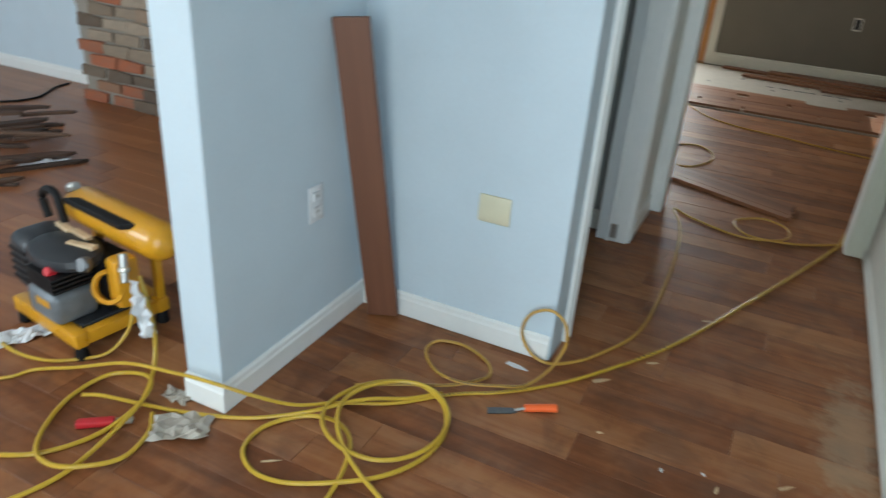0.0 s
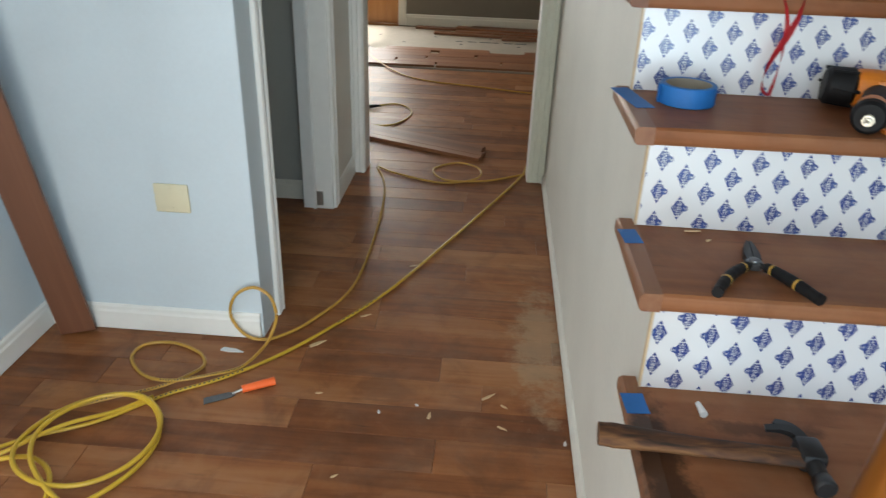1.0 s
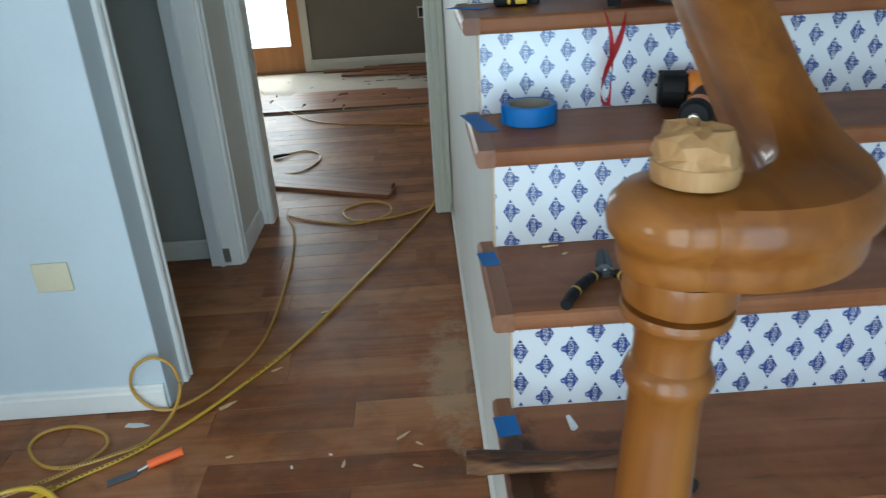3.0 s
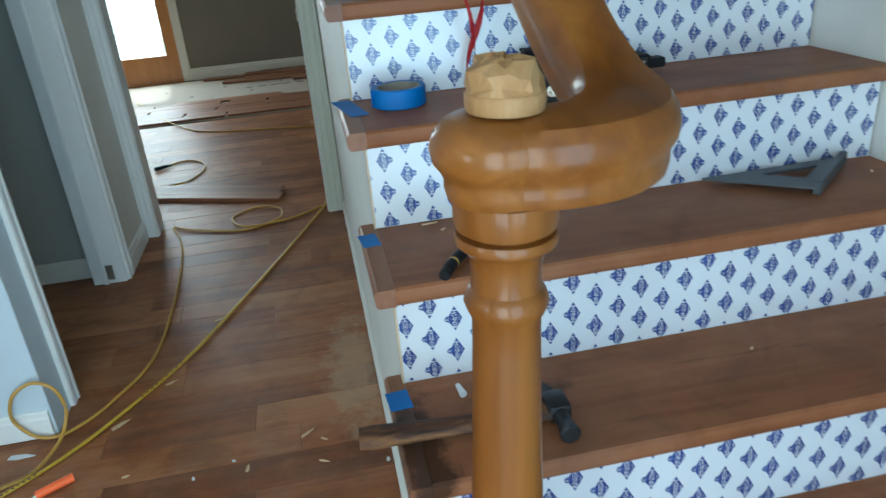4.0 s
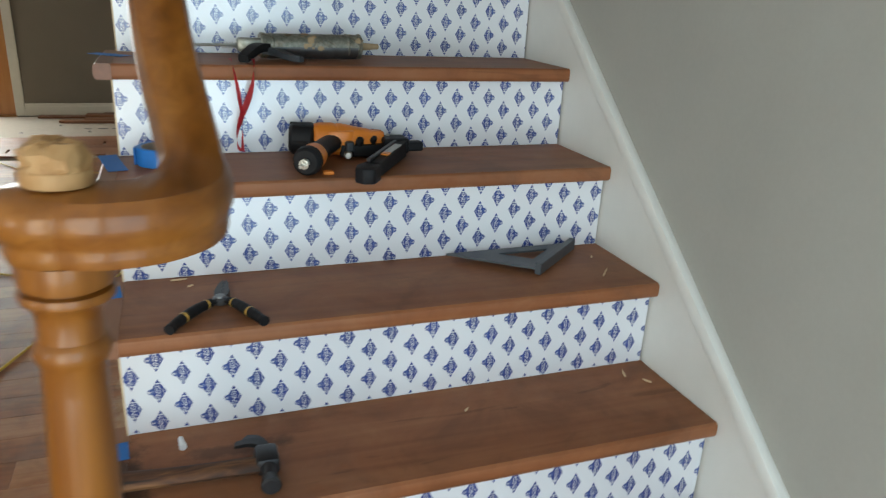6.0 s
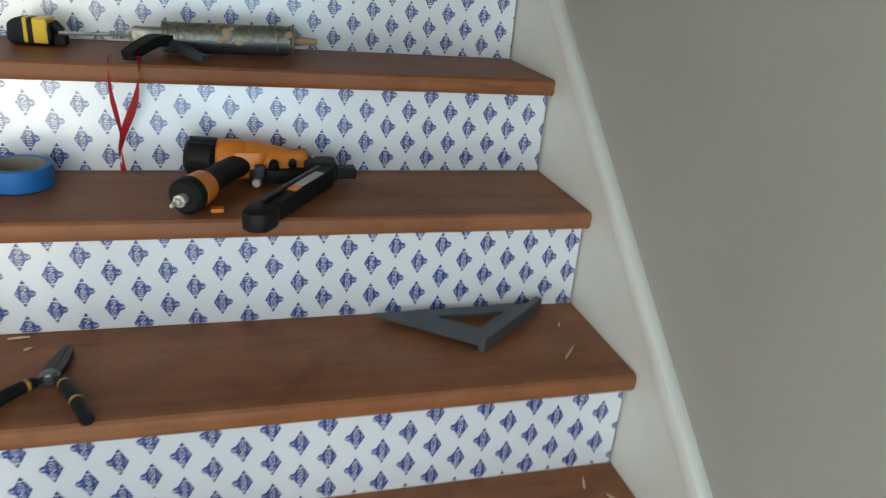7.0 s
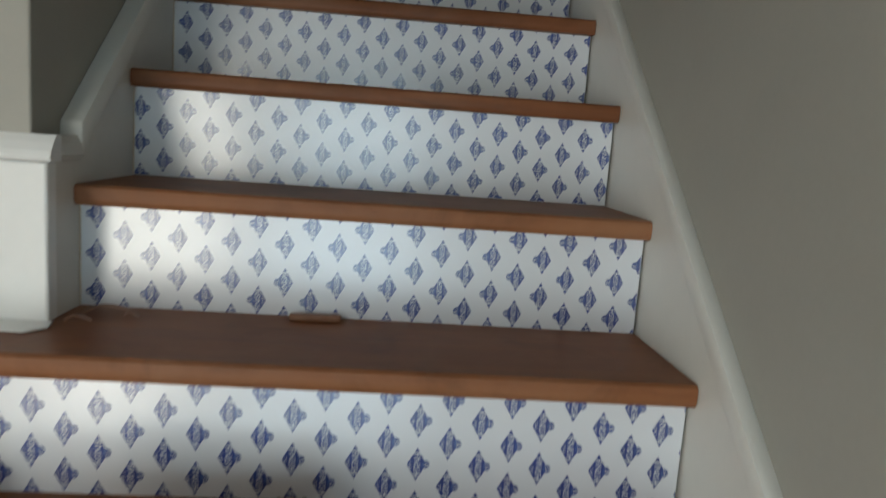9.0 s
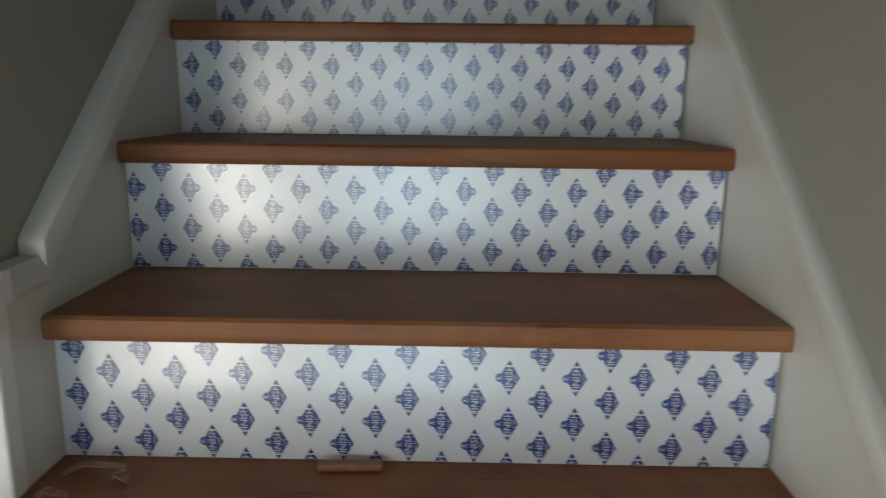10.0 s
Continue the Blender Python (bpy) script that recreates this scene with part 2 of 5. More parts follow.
def stained_steel():
    """Galvanised steel with brown and olive smears of old caulk."""
    mat, nt, bsdf = nodes_of("caulk_stained_steel")
    tc = nt.nodes.new("ShaderNodeTexCoord")
    fine = add(nt, "ShaderNodeTexNoise", Scale=130.0, Detail=5.0)
    wide = add(nt, "ShaderNodeTexNoise", Scale=19.0, Detail=6.0, Roughness=0.65, Distortion=0.8)
    for n in (fine, wide):
        nt.links.new(tc.outputs["Object"], n.inputs["Vector"])
    steel = ramp(nt, fine.outputs[0], [(0.3, (0.20, 0.20, 0.165)), (0.7, (0.36, 0.355, 0.30))])
    dirt = ramp(nt, fine.outputs[0], [(0.3, (0.05, 0.035, 0.016)), (0.7, (0.20, 0.13, 0.055))])
    mask = ramp(nt, wide.outputs[0], [(0.47, (0, 0, 0)), (0.58, (1, 1, 1))])
    nt.links.new(mixed(nt, mask, steel, dirt), bsdf.inputs["Base Color"])
    flip_mask = ramp(nt, wide.outputs[0], [(0.47, (0.75, 0.75, 0.75)), (0.58, (0.0, 0.0, 0.0))])
    nt.links.new(flip_mask, bsdf.inputs["Metallic"])
    bsdf.inputs["Roughness"].default_value = 0.40
    bumped(nt, bsdf, wide.outputs[0], 0.5, 0.002)
    return mat


M_BARREL = stained_steel()
M_FITTING = plain("bright_fitting_metal", (0.80, 0.76, 0.66), rough=0.24, metal=0.6, grain=0.1, scale=90)
M_CAULK = plain("dried_caulk", (0.36, 0.26, 0.15), rough=0.8, grain=0.35, scale=90, bump=0.8)
M_BLACKSTEEL = plain("blackened_steel", (0.035, 0.035, 0.037), rough=0.42, metal=0.6, grain=0.3, scale=70, bump=0.2)
M_RED = plain("red_ribbon", (0.55, 0.02, 0.03), rough=0.5, grain=0.15, scale=120, bump=0.3)
M_YELLOW = plain("yellow_hose_vinyl", (0.58, 0.38, 0.035), rough=0.34, grain=0.12, scale=60)
M_CORD = plain("ochre_cord_vinyl", (0.52, 0.30, 0.05), rough=0.4, grain=0.12, scale=60)
M_TOOLYELLOW = plain("yellow_tool_case", (0.80, 0.52, 0.02), rough=0.35, grain=0.06)
M_TANK = plain("yellow_tank_enamel", (0.66, 0.32, 0.014), rough=0.3, grain=0.08, scale=20, coat=0.3)
M_PLATE = plain("almond_cover_plate", (0.70, 0.66, 0.48), rough=0.4, grain=0.04)
M_PLASTICWHITE = plain("white_outlet_plastic", (0.70, 0.72, 0.74), rough=0.4, grain=0.04)
M_SLOT = plain("dark_slot", (0.02, 0.02, 0.02), rough=0.6)
M_LABEL = plain("silver_label", (0.48, 0.47, 0.45), rough=0.4, grain=0.2, scale=60)
M_PUMP = plain("scuffed_grey_casting", (0.20, 0.22, 0.24), rough=0.42, metal=0.3, grain=0.3, scale=30, bump=0.2)
M_WRAP = plain("crumpled_wrapper", (0.44, 0.40, 0.34), rough=0.45, grain=0.3, scale=25, bump=0.4)
M_SPLINTER = plain("pale_splinter", (0.68, 0.50, 0.30), rough=0.8, grain=0.3)
M_PRINTDARK = plain("dark_print", (0.03, 0.03, 0.04), rough=0.5)
M_MORTAR = plain("mortar", (0.28, 0.25, 0.21), rough=0.9, grain=0.2, scale=60, bump=0.5)


def brick_material():
    mat, nt, bsdf = nodes_of("weathered_brick")
    rnd = nt.nodes.new("ShaderNodeObjectInfo").outputs["Random"]
    tc = nt.nodes.new("ShaderNodeTexCoord")
    n = add(nt, "ShaderNodeTexNoise", Scale=28.0, Detail=6.0, Roughness=0.7)
    nt.links.new(tc.outputs["Object"], n.inputs["Vector"])
    base = ramp(nt, rnd, [(0.0, (0.10, 0.07, 0.05)), (0.35, (0.24, 0.18, 0.125)), (0.6, (0.34, 0.27, 0.20)), (0.75, (0.25, 0.15, 0.09)), (0.9, (0.33, 0.10, 0.045)), (1.0, (0.38, 0.12, 0.055))])
    col = mixed(nt, ramp(nt, n.outputs[0], [(0.4, (0, 0, 0)), (0.75, (0.5, 0.5, 0.5))]), base, (0.16, 0.13, 0.10))
    nt.links.new(col, bsdf.inputs["Base Color"])
    bsdf.inputs["Roughness"].default_value = 0.9
    bumped(nt, bsdf, n.outputs[0], 0.6, 0.004)
    return mat


def glass_material():
    mat, nt, bsdf = nodes_of("window_glass")
    bsdf.inputs["Base Color"].default_value = (1, 1, 1, 1)
    bsdf.inputs["Transmission Weight"].default_value = 1.0
    bsdf.inputs["Roughness"].default_value = 0.0
    bsdf.inputs["IOR"].default_value = 1.02
    return mat


def outdoors_material():
    """A bright garden outside the glazed door; its emission stands in for daylight."""
    mat, nt, bsdf = nodes_of("garden_backdrop")
    tc = nt.nodes.new("ShaderNodeTexCoord")
    n = add(nt, "ShaderNodeTexNoise", Scale=1.6, Detail=12.0, Roughness=0.8)
    nt.links.new(tc.outputs["Object"], n.inputs["Vector"])
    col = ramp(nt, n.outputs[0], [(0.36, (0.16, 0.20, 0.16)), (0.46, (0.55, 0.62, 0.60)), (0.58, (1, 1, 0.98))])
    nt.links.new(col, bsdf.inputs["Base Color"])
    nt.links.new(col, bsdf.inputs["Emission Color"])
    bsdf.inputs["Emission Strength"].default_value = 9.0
    return mat


M_BRICK = brick_material()
M_GLASS = glass_material()
M_OUT = outdoors_material()

# ---- mesh helpers ----


def finish(name, bm, mat, smooth=False):
    me = bpy.data.meshes.new(name)
    bmesh.ops.recalc_face_normals(bm, faces=bm.faces[:])
    bm.to_mesh(me)
    bm.free()
    for m in (mat if isinstance(mat, (list, tuple)) else [mat]):
        me.materials.append(m)
    if smooth:
        me.shade_smooth()
        me.set_sharp_from_angle(angle=radians(38))
    return me


def part(name, bm, mat, parent=None, label="", smooth=False, m=None):
    ob = new(name, finish(name, bm, mat, smooth))
    if parent:
        ob.parent = parent
    if m is not None:
        ob.matrix_basis = m
    return tagged(ob, label) if label else ob


def thing(name, m, label, category, group="", kind=""):
    ob = new(name)
    ob.empty_display_size = 0.05
    ob.matrix_basis = m
    return tagged(ob, label, category, group, kind)


def solid(name, bm, mat, label, category, kind="structure", smooth=False, m=None, group=""):
    ob = part(name, bm, mat, None, "", smooth, m)
    return tagged(ob, label, category, group, kind)


def box(x0, x1, y0, y1, z0, z1, bevel=0.0, bm=None, seg=2):
    out = bm or bmesh.new()
    v = bmesh.ops.create_cube(out, size=1.0)["verts"]
    bmesh.ops.transform(out, verts=v, matrix=Matrix.Translation(((x0 + x1) / 2, (y0 + y1) / 2, (z0 + z1) / 2)) @ Matrix.Diagonal((x1 - x0, y1 - y0, z1 - z0, 1)))
    if bevel:
        edges = list({e for w in v for e in w.link_edges})
        bmesh.ops.bevel(out, geom=edges, offset=bevel, segments=seg, affect="EDGES", profile=0.5)
    return out


def prism(points, axis, a, b, bm=None, bevel=0.0):
    """Extrudes a polygon given in the two other axes from a to b along axis."""
    out = bm or bmesh.new()

    def put(u, v, w):
        return {"x": (w, u, v), "y": (u, w, v), "z": (u, v, w)}[axis]
    lo = [out.verts.new(put(u, v, a)) for u, v in points]
    hi = [out.verts.new(put(u, v, b)) for u, v in points]
    n = len(points)
    out.faces.new(lo)
    out.faces.new(hi[::-1])
    for i in range(n):
        out.faces.new((lo[i], hi[i], hi[(i + 1) % n], lo[(i + 1) % n]))
    if bevel:
        bmesh.ops.bevel(out, geom=out.edges[:], offset=bevel, segments=2, affect="EDGES", profile=0.5)
    return out


def lathe(profile, seg=40, bm=None, m=Matrix()):
    """Turns a profile of (radius, height) pairs about z, closed at both ends."""
    out = bm or bmesh.new()
    rings = []
    for r, z in profile:
        rings.append([out.verts.new(m @ Vector((r * math.cos(2 * math.pi * i / seg), r * math.sin(2 * math.pi * i / seg), z))) for i in range(seg)])
    for a, b in zip(rings, rings[1:]):
        for i in range(seg):
            out.faces.new((a[i], a[(i + 1) % seg], b[(i + 1) % seg], b[i]))
    out.faces.new(rings[0][::-1])
    out.faces.new(rings[-1])
    return out


def ring_solid(profile, seg=40):
    """Turns a closed profile of (radius, height) pairs about z."""
    out = bmesh.new()
    rings = [[out.verts.new((r * math.cos(2 * math.pi * i / seg), r * math.sin(2 * math.pi * i / seg), z)) for i in range(seg)] for r, z in profile]
    for k in range(len(rings)):
        a, b = rings[k], rings[(k + 1) % len(rings)]
        for i in range(seg):
            out.faces.new((a[i], a[(i + 1) % seg], b[(i + 1) % seg], b[i]))
    return out


def spline(points, steps=10):
    """A smooth line through points (Catmull-Rom)."""
    p = [Vector(q) for q in points]
    p = [p[0] * 2 - p[1]] + p + [p[-1] * 2 - p[-2]]
    out = []
    for i in range(1, len(p) - 2):
        for s in range(steps):
            t = s / steps
            a, b, c, d = p[i - 1:i + 3]
            out.append(0.5 * ((2 * b) + (c - a) * t + (2 * a - 5 * b + 4 * c - d) * t * t + (3 * b - a - 3 * c + d) * t ** 3))
    out.append(p[-2])
    return out


def sweep(line, section, up=Vector((0, 0, 1)), bm=None):
    """Sweeps a closed section (side, height) along a line; section may be a function of the fraction along it."""
    out = bm or bmesh.new()
    rings = []
    n = len(line)
    for i, p in enumerate(line):
        d = (line[min(i + 1, n - 1)] - line[max(i - 1, 0)]).normalized()
        side = d.cross(up)
        side = side.normalized() if side.length > 1e-4 else Vector((1, 0, 0))
        top = side.cross(d).normalized()
        sec = section(i / (n - 1)) if callable(section) else section
        rings.append([out.verts.new(p + side * u + top * v) for u, v in sec])
    k = len(rings[0])
    for a, b in zip(rings, rings[1:]):
        for i in range(k):
            out.faces.new((a[i], a[(i + 1) % k], b[(i + 1) % k], b[i]))
    out.faces.new(rings[0][::-1])
    out.faces.new(rings[-1])
    return out


def circle(r, n=10):
    return [(r * math.cos(2 * math.pi * i / n), r * math.sin(2 * math.pi * i / n)) for i in range(n)]


def rod(a, b, r0, r1=None, seg=16, bm=None):
    a, b = Vector(a), Vector(b)
    m = Matrix.Translation(a) @ (b - a).to_track_quat("Z", "Y").to_matrix().to_4x4()
    h = (b - a).length
    r1 = r0 if r1 is None else r1
    e = min(r0, r1, h) * 0.2
    return lathe([(r0 - e, 0), (r0, e), (r1, h - e), (r1 - e, h)], seg, bm, m)

# ---- structure: floor slabs, walls, ceilings ----
RISE, RUN = 0.19, 0.229
SKIRT_X, WALL_X = 1.062, 1.080


def nose_y(k):
    return 0.848 + RUN * (k - 5)


def riser_y(k):
    return nose_y(k) + 0.022


floor = solid("floor", box(-6.6, 1.2, -1.75, 7.15, -0.14, -0.022), M_SUB, "reddish-brown hardwood plank floor with scuffs and dust", "floor")
H = 2.45
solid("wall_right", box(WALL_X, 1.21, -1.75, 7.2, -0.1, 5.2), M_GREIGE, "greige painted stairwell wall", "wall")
back = bmesh.new()
for x0, x1, z0, z1 in ((-6.6, -5.3, 0, H), (-5.3, -3.1, 0, 0.65), (-5.3, -3.1, 2.15, H), (-3.1, -1.22, 0, H), (-1.22, -0.26, 0, 0.03), (-1.22, -0.26, 2.05, H), (-0.26, -0.05, 0, H), (-0.05, 0.85, 0, 0.06), (-0.05, 0.85, 2.05, H), (0.85, WALL_X, 0, H)):
    box(x0, x1, -1.75, -1.63, z0, z1, bm=back)
solid("wall_back", back, M_WALL, "white painted wall with two windows and a glazed door opening", "wall")
solid("wall_left", box(-6.72, -6.6, -1.75, 3.04, -0.1, H), M_WALL, "white painted living room wall", "wall")
solid("wall_living", box(-6.6, -1.735, 2.92, 3.04, -0.02, H), M_WALL, "white painted living room wall beside the fireplace", "wall")
solid("wall_stub", box(-1.735, -1.612, 0.812, 3.11, -0.02, H, 0.004), M_WALL, "white painted stub wall with an outlet", "wall")
solid("wall_corner", box(-1.612, -0.915, 1.515, 1.655, -0.02, H, 0.003), M_WALL, "pale painted wall with a blank cover plate", "wall")
# Lighter paint than the other greige walls makes up for missing hall light.
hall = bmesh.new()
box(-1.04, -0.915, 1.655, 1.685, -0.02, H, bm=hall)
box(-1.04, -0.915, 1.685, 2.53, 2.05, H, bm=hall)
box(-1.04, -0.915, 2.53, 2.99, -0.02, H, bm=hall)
solid("wall_hall", hall, M_CREAMWALL, "greige hallway wall with a side doorway, its paint lightened in place of light", "wall")
solid("wall_closet", box(-1.612, -1.04, 2.62, 2.72, -0.02, H), M_GREIGE, "greige wall inside the side room", "wall")
opening = bmesh.new()
box(-1.612, -0.865, 2.99, 3.11, -0.02, H, bm=opening)
box(-0.865, -0.04, 2.99, 3.11, 2.06, H, bm=opening)
box(-0.04, 0.03, 2.99, 3.11, -0.02, H, bm=opening)
solid("wall_opening", opening, M_GREIGE, "greige wall with a wide cased opening", "wall")
solid("wall_far_side", box(-4.1, -4.0, 3.04, 7.2, -0.02, H), M_TAUPE, "taupe painted side wall of the far room", "wall")
solid("wall_far_near", box(-4.0, -1.612, 3.04, 3.11, -0.02, H), M_TAUPE, "taupe painted wall of the far room", "wall")
far = bmesh.new()
box(-4.0, -3.05, 7.1, 7.22, -0.02, H, bm=far)
box(-3.05, -1.24, 7.1, 7.22, 2.08, H, bm=far)
box(-1.24, 1.21, 7.1, 7.22, -0.02, H, bm=far)
solid("wall_far", far, M_TAUPE, "dark taupe painted wall of the far room", "wall")

# Stepped wall under the open ends of the treads, then the full wall from the seventh tread up.
steps = [(-0.045, -0.02), (-0.045, 0.15)]
for k in range(1, 7):
    steps += [(riser_y(k) + 0.006, RISE * k - 0.032), (riser_y(k + 1) + 0.006, RISE * k - 0.032)]
steps[1] = (riser_y(1) + 0.006, 0.0)
steps[0] = (riser_y(1) + 0.006, -0.02)
steps += [(riser_y(7) + 0.006, RISE * 7 - 0.032), (1.60, RISE * 7 - 0.032), (1.60, -0.02)]
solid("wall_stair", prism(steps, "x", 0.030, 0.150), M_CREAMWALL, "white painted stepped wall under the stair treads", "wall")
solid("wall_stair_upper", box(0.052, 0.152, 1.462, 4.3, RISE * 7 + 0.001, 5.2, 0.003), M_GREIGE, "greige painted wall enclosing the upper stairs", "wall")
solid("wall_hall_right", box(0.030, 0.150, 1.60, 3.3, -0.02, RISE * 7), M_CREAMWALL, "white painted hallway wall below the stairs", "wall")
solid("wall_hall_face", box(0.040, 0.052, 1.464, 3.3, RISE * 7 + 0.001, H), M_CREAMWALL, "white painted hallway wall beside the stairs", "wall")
solid("wall_landing", box(0.030, 1.21, 4.3, 4.42, H, 5.2), M_GREIGE, "greige wall at the head of the stairs", "wall")
solid("wall_understairs", box(0.150, WALL_X, 3.0, 3.11, -0.02, H), M_TAUPE, "taupe wall of the far room behind the stairs", "wall")
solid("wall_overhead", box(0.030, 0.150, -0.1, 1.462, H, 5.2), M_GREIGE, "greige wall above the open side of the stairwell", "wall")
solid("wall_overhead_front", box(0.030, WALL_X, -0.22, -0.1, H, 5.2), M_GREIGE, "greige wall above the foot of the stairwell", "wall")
solid("ceiling", box(-6.72, 0.030, -1.75, 7.2, H, H + 0.15), M_CEIL, "white painted ceiling", "ceiling")
solid("ceiling_front", box(0.030, 1.21, -1.75, -0.22, H, H + 0.15), M_CEIL, "white painted ceiling by the foot of the stairs", "ceiling")
solid("ceiling_far", box(0.150, 1.21, 4.42, 7.2, H, H + 0.15), M_CEIL, "white painted ceiling of the far room", "ceiling")
solid("ceiling_stairwell", box(0.0, 1.21, -0.22, 4.42, 5.2, 5.32), M_CEIL, "white painted stairwell ceiling", "ceiling")
solid("floor_upstairs", box(0.150, WALL_X, riser_y(14) + 0.02, 4.3, H, RISE * 14), M_PLANKS, "hardwood landing at the head of the stairs", "floor")


def baseboard(x0, y0, x1, y1, nx, ny, h=0.088, t=0.014, mat=M_TRIM, label="white painted baseboard with an eased top edge", gap=0.003):
    """A board along a wall from (x0, y0) to (x1, y1), standing out along (nx, ny)."""
    d = Vector((x1 - x0, y1 - y0, 0))
    n = Vector((nx, ny, 0))
    sec = [(0, gap), (t, gap), (t, h * 0.72), (t * 0.75, h * 0.80), (t * 0.72, h * 0.93), (t * 0.35, h), (0, h)]
    bm = bmesh.new()
    a = [bm.verts.new(Vector((x0, y0, 0)) + n * u + Vector((0, 0, v))) for u, v in sec]
    b = [bm.verts.new(Vector((x0, y0, 0)) + d + n * u + Vector((0, 0, v))) for u, v in sec]
    bm.faces.new(a)
    bm.faces.new(b[::-1])
    for i in range(len(sec)):
        bm.faces.new((a[i], b[i], b[(i + 1) % len(sec)], a[(i + 1) % len(sec)]))
    return solid("baseboard", bm, mat, label, "baseboard")


baseboard(-1.598, 1.515, -0.922, 1.515, 0, -1)
baseboard(-1.612, 0.812, -1.612, 1.515, 1, 0)
baseboard(-1.735, 0.812, -1.598, 0.812, 0, -1)
baseboard(-6.6, 2.92, -4.36, 2.92, 0, -1)
baseboard(-0.915, 2.605, -0.915, 2.968, 1, 0)
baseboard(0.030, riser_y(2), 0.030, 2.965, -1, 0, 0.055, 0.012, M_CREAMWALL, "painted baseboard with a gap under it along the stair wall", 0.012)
baseboard(-1.165, 7.1, WALL_X, 7.1, 0, -1, 0.115, 0.016, M_CREAM, "cream painted baseboard along the taupe wall")
baseboard(-1.55, 2.62, -1.04, 2.62, 0, -1, 0.09, 0.014, M_CREAM, "cream baseboard inside the side room")


def casing(name, profile_w, m, height, mat, label):
    """A fluted door casing board, standing on its end: width along local x, outward along local -y."""
    w = profile_w
    sec = [(0, 0), (0, -0.012), (0.006, -0.016), (w * 0.22, -0.016), (w * 0.26, -0.010), (w * 0.34, -0.010), (w * 0.38, -0.015),
           (w * 0.60, -0.015), (w * 0.64, -0.010), (w * 0.72, -0.010), (w * 0.76, -0.018), (w - 0.003, -0.018), (w, -0.014), (w, 0)]
    bm = bmesh.new()
    lo = [bm.verts.new((u, v, 0.004)) for u, v in sec]
    hi = [bm.verts.new((u, v, height)) for u, v in sec]
    bm.faces.new(lo)
    bm.faces.new(hi[::-1])
    for i in range(len(sec)):
        bm.faces.new((lo[i], hi[i], hi[(i + 1) % len(sec)], lo[(i + 1) % len(sec)]))
    return solid(name, bm, mat, label, "door casing", m=m)


# Casings of the wide opening, of the side doorway and their jambs.
M_GREENISH = plain("pale_green_white_trim", (0.66, 0.69, 0.60), rough=0.38, grain=0.05, scale=25, bump=0.06)
casing("trim_opening_1", 0.062, pose(-0.918, 2.990, 0), 2.13, M_TRIM, "white fluted casing of the wide opening")
casing("trim_opening_2", 0.078, pose(-0.050, 2.990, 0), 2.13, M_GREENISH, "off-white fluted casing beside the stair wall")
solid("trim_opening_head", box(-0.918, 0.028, 2.974, 2.990, 2.132, 2.20, 0.004), M_TRIM, "white head casing of the wide opening", "door casing")
solid("trim_jamb_1", box(-0.865, -0.852, 2.986, 3.114, 0.003, 2.045, 0.002), M_TRIM, "white jamb at the edge of the wide opening", "door casing")
solid("trim_jamb_2", box(-0.055, -0.040, 2.986, 3.114, 0.003, 2.045, 0.002), M_TRIM, "white jamb of the wide opening", "door casing")
solid("trim_jamb_head", box(-0.865, -0.040, 2.986, 3.114, 2.045, 2.06, 0.002), M_TRIM, "white head jamb of the wide opening", "door casing")
casing("trim_side_1", 0.058, pose(-0.915, 2.533, 0, 0, 0, 90), 2.11, M_TRIM, "white fluted casing of the side doorway")
casing("trim_side_2", 0.050, pose(-0.915, 1.640, 0, 0, 0, 90), 2.11, M_TRIM, "white casing on the wall end")
solid("trim_side_jamb_1", box(-1.044, -0.912, 2.518, 2.530, 0.003, 2.05, 0.002), M_TRIM, "white jamb of the side doorway with a strike plate", "door casing")
solid("trim_side_jamb_2", box(-1.044, -0.912, 1.685, 1.697, 0.003, 2.05, 0.002), M_TRIM, "white jamb of the side doorway", "door casing")
solid("trim_side_jamb_3", box(-1.0, -0.985, 2.506, 2.518, 0.003, 2.05, 0.002), M_TRIM, "white door stop of the side doorway", "door casing")
solid("hinge_plate", box(-0.985, -0.955, 2.5155, 2.5185, 0.02, 0.085, 0.001), M_STEEL, "small grey metal plate on the door jamb", "hinge plate", "thing")

# Skirt boards that follow the flight.


def slope(y, c):
    return RISE / RUN * y + c


def skirt(name, x0, x1, y0, y1, c, cap_in, label, cap=0.042):
    ob = thing(name, pose(0, 0, 0), label, "skirt board", kind="structure")
    part("board", prism([(y0, slope(y0, c - 0.38)), (y0, slope(y0, c)), (y1, slope(y1, c)), (y1, slope(y1, c - 0.38))], "x", x0, x1), M_SKIRT, ob)
    part("cap", prism([(y0, slope(y0, c) + 0.001), (y0, slope(y0, c + cap)), (y1, slope(y1, c + cap)), (y1, slope(y1, c) + 0.001)], "x", min(x0, x1) - cap_in[0], max(x0, x1) + cap_in[1], bevel=0.007), M_SKIRT, ob, smooth=True)
    return ob


skirt("skirt_board_right", SKIRT_X, WALL_X, -0.15, 3.1, 0.305, (0.005, 0.002), "off-white skirt board with a rounded cap along the stair wall")
skirt("skirt_board_left", 0.153, 0.176, 1.5445, 3.1, 0.275, (0.002, 0.011), "off-white skirt board along the enclosed upper stairs", 0.055)
plinth = thing("wall_end_plinth", pose(0, 0, RISE * 7), "white painted plinth block wrapping the wall end", "plinth", kind="structure")
part("block", box(0.0385, 0.180, 1.445, 1.475, 0.001, 0.225, 0.004), M_TRIM, plinth)
